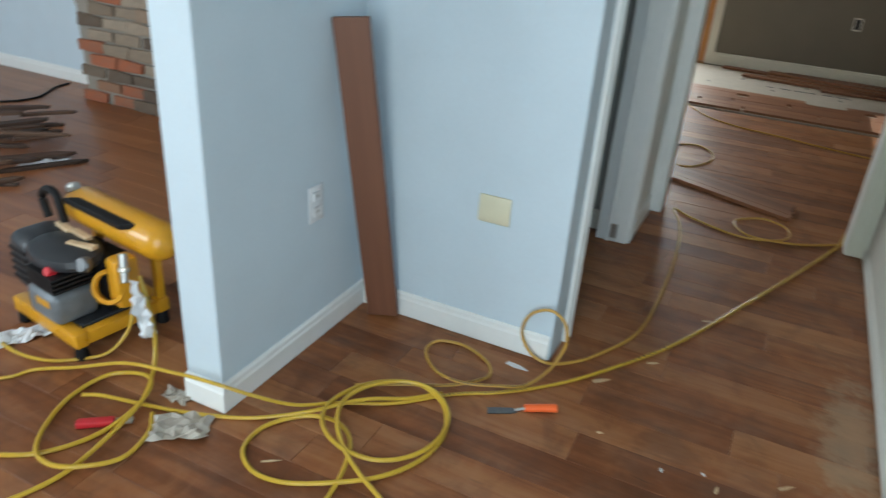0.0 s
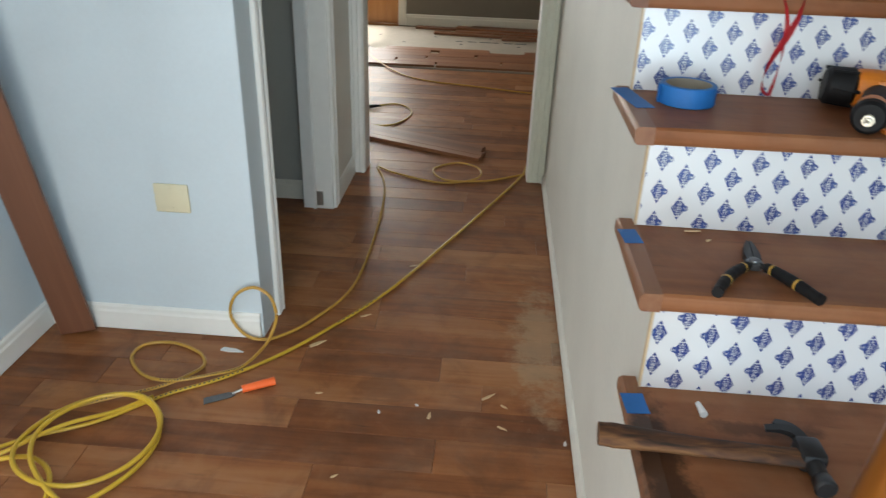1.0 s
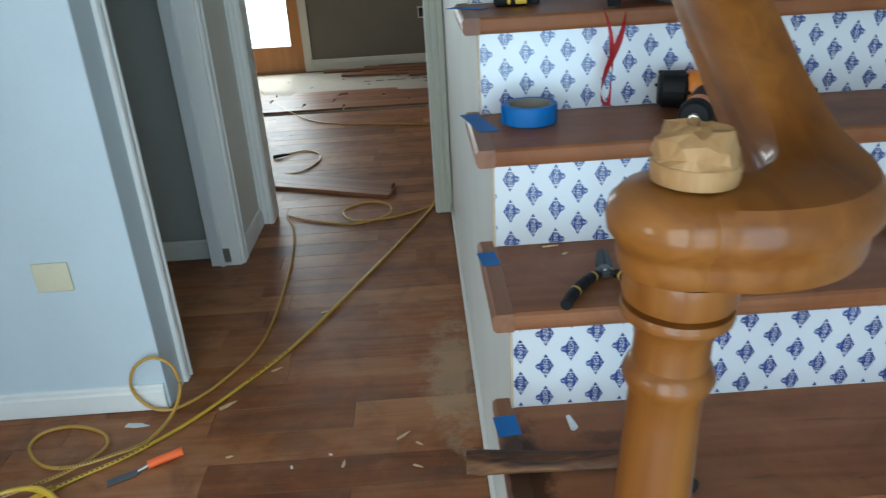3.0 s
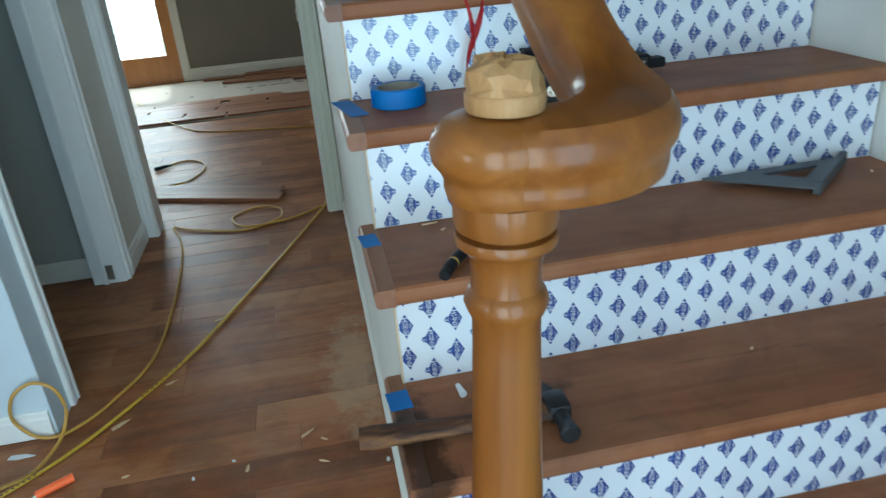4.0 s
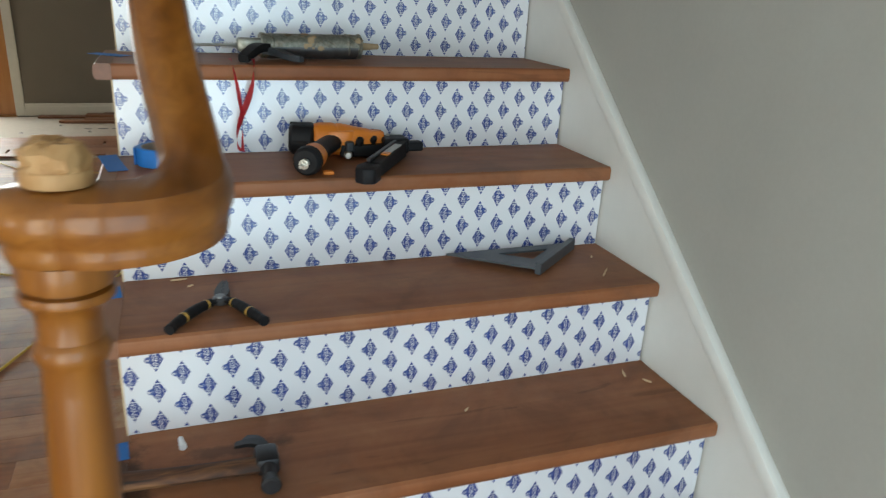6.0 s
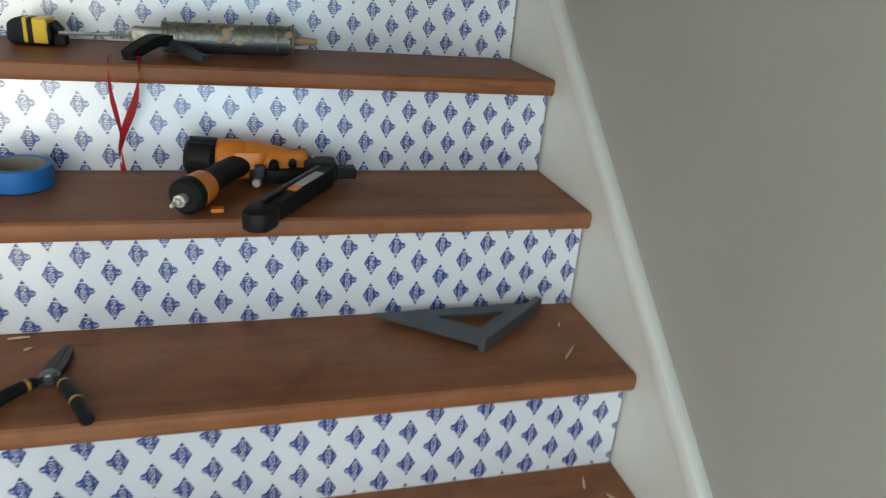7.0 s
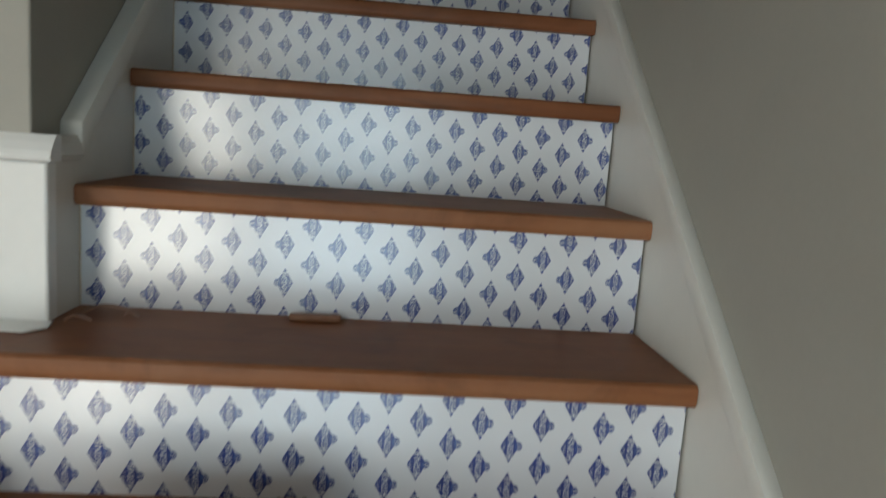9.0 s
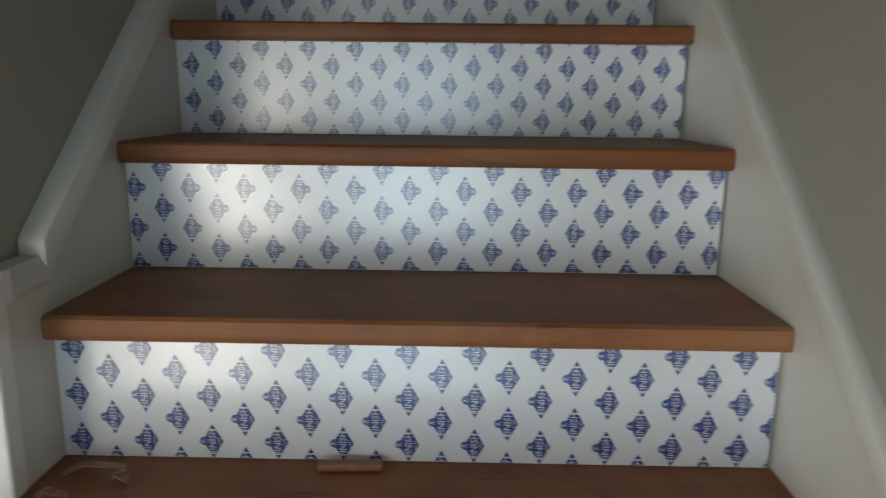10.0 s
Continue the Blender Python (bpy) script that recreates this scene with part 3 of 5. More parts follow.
part("cap", prism([(1.444, 0.226), (1.441, 0.232), (1.444, 0.240), (1.452, 0.252), (1.461, 0.262), (1.475, 0.262), (1.475, 0.226)], "x", 0.0415, 0.186), M_TRIM, plinth)

part("side_panel", box(0.153, 0.1765, 1.4755, 1.544, 0.001, 0.2255), M_SKIRT, plinth)
part("cap_return", prism([(0.153, 0.2265), (0.182, 0.2265), (0.187, 0.234), (0.184, 0.250), (0.179, 0.261), (0.153, 0.261)], "y", 1.4755, 1.548), M_SKIRT, plinth)
part("shoe", prism([(0.034, 1.398), (0.172, 1.392), (0.192, 1.418), (0.186, 1.446), (0.034, 1.446)], "z", 0.001, 0.0045, bevel=0.001), M_TRIM, plinth)

# ---- stairs ----
stairs = thing("staircase", pose(0, -0.05, 0), "staircase with dark hardwood treads and risers in printed white protective film", "staircase", kind="structure")
SY = 0.05


def logo_mesh(flip):
    """One printed emblem: a striped diamond with a vertical word and a small seal; width along x, height along z."""
    ink, pale, white = bmesh.new(), bmesh.new(), bmesh.new()
    s = -1 if flip else 1

    def poly(bm, pts, d):
        bm.faces.new([bm.verts.new((x, -d, z)) for x, z in pts])
    poly(ink, [(-0.0130, 0), (-0.0050, -0.0142), (0.0050, -0.0142), (0.0130, 0), (0.0050, 0.0142), (-0.0050, 0.0142)], 0.0006)
    for t in (1, -1):
        poly(ink, [(-0.0046, t * 0.0152), (0.0046, t * 0.0152), (0.0, t * 0.0232)], 0.0006)
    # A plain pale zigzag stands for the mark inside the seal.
    zig = [(-0.0030, 0.0022), (-0.0016, -0.0022), (0.0, 0.0014), (0.0016, -0.0022), (0.0030, 0.0022)]
    for (x0, z0), (x1, z1) in zip(zig, zig[1:]):
        poly(white, [(s * 0.0128 + x0 - 0.0004, z0), (s * 0.0128 + x0 + 0.0004, z0), (s * 0.0128 + x1 + 0.0004, z1), (s * 0.0128 + x1 - 0.0004, z1)], 0.0012)
    n = 14
    for bm, r, q, d in ((ink, 0.0058, 0.0112, 0.0005), (pale, 0.0047, 0.0116, 0.0008), (ink, 0.0038, 0.0122, 0.0010)):
        poly(bm, [(s * q + r * math.cos(2 * math.pi * j / n), r * math.sin(2 * math.pi * j / n)) for j in range(n)], d)
    return ink, pale, white


def word_mesh(text, size, width):
    cu = bpy.data.curves.new("word", "FONT")
    cu.body, cu.size, cu.resolution_u, cu.align_x, cu.align_y = text, size, 1, "CENTER", "CENTER"
    tmp = bpy.data.objects.new("word", cu)
    scene.collection.objects.link(tmp)
    bpy.context.view_layer.update()
    me = bpy.data.meshes.new_from_object(tmp.evaluated_get(bpy.context.evaluated_depsgraph_get()))
    bpy.data.objects.remove(tmp)
    bpy.data.curves.remove(cu)
    w = max(v.co.x for v in me.vertices) - min(v.co.x for v in me.vertices)
    me.transform(Matrix.Scale(width / w, 4, (1, 0, 0)))
    return me


WORD = word_mesh("FINISH", 0.0128, 0.0335)
SUBWORD = word_mesh("COAT", 0.0052, 0.0105)


def stamp_all(src, places, m, d):
    """One mesh that holds src laid at every place (x, z)."""
    vs = [m @ v.co for v in src.vertices]
    faces = [tuple(p.vertices) for p in src.polygons]
    verts, out = [], []
    for x, z in places:
        o = len(verts)
        verts += [(v.x + x, v.y - d, v.z + z) for v in vs]
        out += [tuple(i + o for i in f) for f in faces]
    me = bpy.data.meshes.new("print")
    me.from_pydata(verts, [], out)
    return me


def clipped(me, x0, x1, z0, z1):
    bm = bmesh.new()
    bm.from_mesh(me)
    bpy.data.meshes.remove(me)
    for co, no in (((x0, 0, 0), (-1, 0, 0)), ((x1, 0, 0), (1, 0, 0)), ((0, 0, z0), (0, 0, -1)), ((0, 0, z1), (0, 0, 1))):
        bmesh.ops.bisect_plane(bm, geom=bm.verts[:] + bm.edges[:] + bm.faces[:], plane_co=co, plane_no=no, clear_outer=True)
    return bm


COL, ROW = 0.0408, 0.0605
PHASE = {3: (0.010, 0.040), 4: (0.0118, 0.0485), 5: (0.0682, 0.0385), 6: (0.0082, 0.0575), 7: (0.0146, 0.058), 8: (0.065, 0.054), 9: (0.0105, 0.0613), 10: (0.026, 0.0565)}
rng = random.Random(4)
for k in range(1, 15):
    y0 = nose_y(k) + SY
    x_left = 0.0 if k <= 7 else 0.177
    depth = RUN + 0.022 + 0.012
    z = RISE * k
    # Tread: one board with a bullnose front edge; the open ends carry a mitred return.
    xb = 0.034 if k <= 7 else x_left
    nose = [(0.0, -0.021), (0.001, -0.026), (0.005, -0.031), (depth, -0.031), (depth, 0.0), (0.006, 0.0), (0.001, -0.004), (0.0, -0.009)]
    tread = part("tread", prism([(y0 + u, z + v) for u, v in nose], "x", xb, SKIRT_X - 0.001), M_TREAD, stairs, smooth=True)
    if k <= 7:
        # The return runs on past the next riser, outside the stepped wall.
        ye, yb = y0 + depth + 0.016, y0 + RUN + 0.021
        edge = [(0.0337, -0.031), (0.006, -0.031), (0.001, -0.026), (0.0, -0.020), (0.0, -0.009), (0.001, -0.004), (0.006, 0.0005), (0.0337, 0.0005)]
        ret = prism([(u, z + v) for u, v in edge], "y", y0 + 0.0004, yb)
        prism([(min(u, 0.0292), z + v) for u, v in edge], "y", yb, ye, ret)
        part("return_nosing", ret, M_RETURN, tread, "lighter end-grain return nosing", smooth=True)
    # Riser board wrapped in printed film.
    ry = riser_y(k) + SY
    rx0 = 0.033 if k <= 7 else 0.178
    riser = part("riser", box(rx0, SKIRT_X - 0.0045, ry, ry + 0.011, z - RISE + 0.001, z - 0.0315), M_FILM, stairs)
    part("riser_edge", box(rx0 - 0.0035, rx0 - 0.0005, ry + 0.0005, ry + 0.011, z - RISE + 0.001, z - 0.0315), M_RAWEND, riser)
    flip = k in (1, 2, 3, 4, 8, 10, 12)
    px, pz = PHASE.get(k, (0.02, 0.03))
    places = []
    for i in range(-2, int((SKIRT_X - rx0) / COL) + 3):
        for j in range(-2, 5):
            places.append((rx0 + px + i * COL, z - RISE + pz + j * ROW + (ROW / 2 if i % 2 else 0)))
    lim = (rx0 + 0.001, SKIRT_X - 0.005, z - RISE + 0.002, z - 0.032)
    ink, pale, white = logo_mesh(flip)
    for name, bm_src, mat, d in (("print", ink, M_INK, 0.0), ("seal", pale, M_INKMID, 0.0), ("stripes", white, M_FILM, 0.0)):
        src = bpy.data.meshes.new("src")
        bm_src.to_mesh(src)
        bm_src.free()
        bm = clipped(stamp_all(src, places, Matrix(), -ry), *lim)
        tagged(part(name, bm, mat, riser), kind="stuff")
        bpy.data.meshes.remove(src)
    turn = pose(0, 0, 0, 90, 0, 0) @ pose(0, 0, 0, 0, 0, 90 if flip else -90)
    bm = clipped(stamp_all(WORD, places, turn, 0.0014 - ry), *lim)
    tagged(part("lettering", bm, M_FILM, riser), kind="stuff")
    side = [(x + (-0.0085 if not flip else 0.0085), zz) for x, zz in places]
    tagged(part("small_lettering", clipped(stamp_all(SUBWORD, side, turn, 0.0014 - ry), *lim), M_FILM, riser), kind="stuff")

# ---- newel and handrail ----
NX, NY = 0.062, 0.050
newel = thing("newel_post", pose(NX - 0.032, NY, RISE, 0, 2.1, 0), "turned varnished oak newel post standing on the bottom step", "newel post")
base = RISE
turned = [(0.043, 0.001), (0.044, 0.03), (0.040, 0.05), (0.036, 0.07), (0.040, 0.09), (0.040, 0.11), (0.033, 0.14), (0.034, 0.20), (0.0385, 0.34), (0.0385, 0.40),
          (0.0345, 0.50), (0.0300, 0.60), (0.0265, 0.71), (0.0240, 0.815), (0.0238, 0.838), (0.0268, 0.844), (0.0292, 0.851), (0.0268, 0.858), (0.0240, 0.861),
          (0.0236, 0.876), (0.0250, 0.885), (0.0290, 0.8905), (0.0335, 0.894), (0.0345, 0.898), (0.0332, 0.9010), (0.0275, 0.9018), (0.0275, 0.9042), (0.0330, 0.9052),
          (0.0345, 0.911), (0.0345, 0.9255)]
part("shaft", lathe(turned, 48), M_NEWEL, newel, smooth=True)
stub_bm = lathe([(0.0240, 0.9800), (0.0249, 0.985), (0.0249, 0.9905), (0.0243, 0.9915)], 36)
part("stub", stub_bm, M_STUB, newel, "pale unfinished wooden stub on top", smooth=True)
# The upper half of the stub is hacked into rough facets.
hewn = lathe([(0.0242, 0.9912), (0.0240, 0.9965), (0.0225, 1.0035), (0.0185, 1.0100), (0.0090, 1.0118), (0.002, 1.0095)], 17)
chisel = random.Random(5)
for v in hewn.verts:
    if v.co.z > 0.994:
        v.co += Vector((chisel.uniform(-1, 1), chisel.uniform(-1, 1), chisel.uniform(-1.3, 0.7))) * 0.0026
part("hewn_top", hewn, M_STUB, newel, "roughly hewn raw wood end")
rail = thing("handrail", pose(NX, NY, RISE + 0.926), "varnished oak handrail that curls into a turnout over the newel", "handrail")


def cap_profile(w):
    return [(w * 0.785, 0.000), (w * 0.805, 0.003), (w * 0.835, 0.010), (w * 0.830, 0.016), (w * 0.86, 0.022), (w * 0.97, 0.031), (w * 1.0, 0.042), (w * 0.95, 0.052), (w * 0.80, 0.061), (w * 0.45, 0.065)]


half = [(u, v * 0.80) for u, v in cap_profile(0.0445)]
part("turnout_cap", lathe([(half[0][0] * 0.7, 0.0002)] + half + [(0.012, 0.0526)], 48), M_RAIL, rail, smooth=True)


def rail_section(f):
    w = 0.86 if f < 0.25 else max(0.60, 0.86 - (f - 0.25) * 1.6)
    return [(u * w, v - 0.026) for u, v in half] + [(-u * w, v - 0.026) for u, v in half[::-1]]


line = spline([(0.004, -0.004, 0.0258), (0.036, -0.012, 0.0258), (0.068, -0.004, 0.026), (0.092, 0.024, 0.028), (0.097, 0.064, 0.038), (0.092, 0.105, 0.064),
               (0.084, 0.150, 0.106), (0.078, 0.210, 0.156), (0.074, 0.32, 0.248), (0.072, 0.80, 0.646), (0.070, 1.391, 1.136)], 8)
part("rail", sweep(line, rail_section), M_RAIL, rail, smooth=True)

# ---- tools on the treads ----


def on(x, y, k, rz=0.0, lift=0.0008):
    return pose(x, y, RISE * k + lift, 0, 0, rz)


def tape_roll():
    t = thing("tape_roll", on(0.119, 1.022, 5), "roll of blue masking tape lying on a tread", "tape roll")
    part("tape", ring_solid([(0.0425, 0.0), (0.0505, 0.0), (0.052, 0.0015), (0.052, 0.0345), (0.0505, 0.036), (0.0425, 0.036)], 48), M_BLUE, t, smooth=True)
    part("core", ring_solid([(0.0395, 0.0), (0.0423, 0.0), (0.0423, 0.0355), (0.0395, 0.0355)], 48), M_CORE, t, "grey cardboard core", smooth=True)
    part("loose_end", prism([(-0.056, -0.012), (-0.0525, -0.011), (-0.050, 0.012), (-0.0525, 0.013)], "z", 0.001, 0.035), M_BLUE, t)


tape_roll()


def hammer():
    t = thing("claw_hammer", on(0, 0, 3), "old claw hammer with a worn dark wooden handle", "hammer")
    sec = [(0.0185 * math.cos(a), 0.0120 * math.sin(a)) for a in [2 * math.pi * i / 14 for i in range(14)]]

    def grip(f):
        s = 1.05 if f < 0.06 else 1.18 - 0.35 * math.sin(min(1, f * 1.3) * math.pi * 0.5) + 0.12 * max(0, f - 0.85)
        return [(u * s * 1.12, v * s * 1.12) for u, v in sec]
    part("handle", sweep(spline([(-0.055, 0.498, 0.0165), (0.03, 0.492, 0.016), (0.13, 0.484, 0.016), (0.232, 0.478, 0.017)], 8), grip), M_HANDLE, t, smooth=True)
    head = bmesh.new()
    rod((0.245, 0.485, 0.0175), (0.244, 0.440, 0.0175), 0.0145, 0.0115, 18, head)
    rod((0.244, 0.441, 0.0175), (0.243, 0.416, 0.0175), 0.0130, 0.0155, 18, head)
    box(0.226, 0.263, 0.462, 0.510, 0.003, 0.034, 0.007, head)
    part("head", head, M_BLACKSTEEL, t, "black steel claw head", smooth=True)
    for s in (0, 1):
        o = 0.018 * s
        claw = sweep(spline([(0.245, 0.498, 0.0185), (0.242 - o * 0.1, 0.520 + o * 0.2, 0.021), (0.233 - o * 0.6, 0.541 - o * 0.35, 0.021), (0.217 - o, 0.555 - o * 0.9, 0.017)], 6),
                     lambda f: [(0.0098 * (1 - 0.35 * f), -0.006 * (1 - 0.6 * f)), (0.0098 * (1 - 0.35 * f), 0.006 * (1 - 0.6 * f)), (-0.0098 * (1 - 0.35 * f), 0.006 * (1 - 0.6 * f)), (-0.0098 * (1 - 0.35 * f), -0.006 * (1 - 0.6 * f))])
        part("claw", claw, M_BLACKSTEEL, t, smooth=True)


hammer()


def pliers():
    t = thing("pliers", on(0.197, 0.731, 4), "open pliers with black and yellow rubber grips", "pliers")
    for s in (1, -1):
        jaw = prism([(s * 0.0005 + 0.003, 0.0), (s * 0.012 + 0.003, 0.004), (s * 0.0135 + 0.006, 0.026), (s * 0.009 + 0.011, 0.058), (s * 0.004 + 0.014, 0.074), (s * 0.0005 + 0.014, 0.072)], "z", 0.003, 0.013)
        part("jaw", jaw, M_BLACKSTEEL, t)
    part("pivot", lathe([(0.0125, 0.001), (0.0135, 0.003), (0.0135, 0.012), (0.0095, 0.0135), (0.0085, 0.0165), (0.004, 0.017)], 24, m=pose(0.001, -0.004, 0)), M_BLADE, t, "worn steel pivot", smooth=True)
    for pts in ([(-0.002, -0.008, 0.008), (-0.022, -0.024, 0.010), (-0.048, -0.052, 0.0105), (-0.072, -0.088, 0.0105), (-0.085, -0.112, 0.010)],
                [(0.004, -0.006, 0.008), (0.022, -0.026, 0.010), (0.038, -0.055, 0.0105), (0.053, -0.087, 0.0105), (0.066, -0.116, 0.010)]):
        ln = spline(pts, 8)
        g = part("grip", sweep(ln[5:], lambda f: circle(0.0078 + 0.0018 * math.sin(f * math.pi) + (0.0012 if f > 0.9 else 0) + 0.0002 * math.sin(f * 46), 12)), M_BLACK, t, smooth=True)
        part("shank", sweep(ln[:7], circle(0.005, 10)), M_BLACKSTEEL, t, smooth=True)
        part("band", sweep(ln[8:10], circle(0.0088, 12)), M_CORD, g, "yellow band", smooth=True)
        part("band", sweep(ln[20:22], circle(0.0098, 12)), M_CORD, g, "yellow band", smooth=True)


pliers()


def speed_square():
    t = thing("speed_square", on(0, 0, 4), "grey metal speed square lying against the riser", "speed square")
    a, b, c = Vector((0.672, 0.846)), Vector((0.984, 0.852)), Vector((0.830, 0.722))
    g = (a + b + c) / 3
    bm = bmesh.new()
    outer, inner = [a, b, c], [g + (p - g) * 0.40 + (b - a) * 0.05 for p in (a, b, c)]
    for z0, z1 in ((0.010, 0.0145),):
        lo_o, hi_o = [bm.verts.new((*p, z0)) for p in outer], [bm.verts.new((*p, z1)) for p in outer]
        lo_i, hi_i = [bm.verts.new((*p, z0)) for p in inner], [bm.verts.new((*p, z1)) for p in inner]
        for i in range(3):
            j = (i + 1) % 3
            bm.faces.new((hi_o[i], hi_o[j], hi_i[j], hi_i[i]))
            bm.faces.new((lo_o[j], lo_o[i], lo_i[i], lo_i[j]))
            bm.faces.new((lo_o[i], lo_o[j], hi_o[j], hi_o[i]))
            bm.faces.new((lo_i[j], lo_i[i], hi_i[i], hi_i[j]))
    part("plate", bm, M_SQUARE, t)
    n = (c - b).normalized()
    q = Vector((-n.y, n.x)) * 0.007
    part("fence", prism([tuple(b + q), tuple(c + q), tuple(c - q), tuple(b - q)], "z", 0.0, 0.025, bevel=0.0015), M_SQUARE, t)


speed_square()


def nailer():
    t = thing("brad_nailer", on(0, 0, 5), "orange and black pneumatic nailer lying on a tread", "nail gun")
    zc = 0.037
    cap = rod((0.376, 1.060, zc + 0.002), (0.428, 1.047, zc), 0.0345, 0.0365, 32)
    part("cap", cap, M_BLACK, t, "ribbed black end cap", smooth=True)
    body = bmesh.new()
    rod((0.422, 1.048, zc), (0.478, 1.045, zc), 0.0362, 0.0362, 28, body)
    rod((0.470, 1.045, zc), (0.556, 1.042, zc - 0.006), 0.0362, 0.026, 28, body)
    box(0.500, 0.580, 1.022, 1.060, 0.012, 0.055, 0.008, body)
    prism([(0.452, 1.012), (0.500, 1.008), (0.520, 1.030), (0.470, 1.052), (0.448, 1.040)], "z", 0.014, 0.060, body, bevel=0.007)
    part("body", body, M_ORANGE, t, smooth=True)
    for i in range(6):
        ang = i * math.pi / 3
        part("rib", rod((0.380, 1.059 + 0.0335 * math.cos(ang), zc + 0.002 + 0.0335 * math.sin(ang)), (0.424, 1.048 + 0.0352 * math.cos(ang), zc + 0.0352 * math.sin(ang)), 0.0032, 0.0032, 6), M_BLACK, t)
    part("exhaust_knob", rod((0.492, 1.000, 0.012), (0.489, 0.986, 0.012), 0.0095, 0.0080, 14), M_STEEL, t, "grey steel knob", smooth=True)
    part("handle", sweep(spline([(0.462, 1.024, 0.034), (0.440, 0.985, 0.034), (0.415, 0.940, 0.032), (0.400, 0.905, 0.030)], 6), [(0.023 * math.cos(a), 0.019 * math.sin(a)) for a in [i * math.pi / 8 for i in range(16)]]), M_BLACK, t, "black rubber grip", smooth=True)
    part("collar", rod((0.408, 0.925, 0.031), (0.388, 0.885, 0.0295), 0.026, 0.028, 24), M_ORANGE, t, smooth=True)
    end = rod((0.390, 0.889, 0.030), (0.378, 0.866, 0.030), 0.0295, 0.028, 24)
    e = part("end_cap", end, M_BLACK, t, smooth=True)
    part("air_fitting", rod((0.368, 0.847, 0.028), (0.362, 0.836, 0.0275), 0.0042, 0.0034, 12, rod((0.379, 0.868, 0.029), (0.368, 0.846, 0.028), 0.0085, 0.0065, 14, rod((0.374, 0.858, 0.0285), (0.3715, 0.853, 0.0283), 0.0105, 0.0105, 8))), M_FITTING, e, "bright steel air fitting", smooth=True)
    part("hook", box(0.416, 0.436, 0.876, 0.892, 0.0, 0.007, 0.002), M_ORANGE, t)
    trig = bmesh.new()
    box(0.487, 0.505, 0.992, 1.022, 0.018, 0.040, 0.004, trig)
    part("trigger", trig, M_GREY, t, "dark metal trigger")
    guard = bmesh.new()
    box(0.478, 0.575, 1.006, 1.026, 0.004, 0.030, 0.004, guard)
    rod((0.520, 1.016, 0.030), (0.520, 1.004, 0.044), 0.010, 0.008, 14, guard)
    rod((0.552, 1.020, 0.036), (0.552, 1.004, 0.046), 0.008, 0.006, 12, guard)
    part("trigger_guard", guard, M_BLACK, t, smooth=True)
    d = (Vector((0.478, 0.792)) - Vector((0.612, 1.006))).normalized()
    ang = math.degrees(math.atan2(d.y, d.x))
    mag = part("magazine", prism([(0.0, 0.0), (0.235, 0.0), (0.240, 0.018), (0.200, 0.030), (0.060, 0.032), (0.0, 0.036)], "y", -0.0150, 0.0150, bevel=0.002), M_BLACK, t, "long black magazine", m=pose(0.610, 1.003, 0.004, 0, 0, ang))
    part("label", box(0.040, 0.118, -0.002, 0.0140, 0.0332, 0.0352), M_LABEL, mag, "silver label")
    part("label", box(0.120, 0.142, -0.002, 0.0140, 0.0318, 0.0345), M_ORANGE, mag, "orange label")
    part("rail_cover", box(0.010, 0.205, -0.0125, -0.004, 0.030, 0.0375, 0.002), M_BLACKSTEEL, mag)
    part("latch", prism([(0.190, -0.020), (0.222, -0.027), (0.250, -0.020), (0.258, 0.0), (0.248, 0.020), (0.215, 0.022), (0.195, 0.014)], "z", -0.003, 0.028, bevel=0.005), M_BLACK, mag, smooth=True)
    nose = bmesh.new()
    box(0.572, 0.630, 0.995, 1.050, 0.010, 0.044, 0.006, nose)
    box(0.626, 0.664, 1.000, 1.030, 0.014, 0.034, 0.004, nose)
    part("nose", nose, M_BLACK, t)
    part("screw", rod((0.59, 1.035, 0.043), (0.59, 1.035, 0.048), 0.004), M_STEEL, t)


nailer()


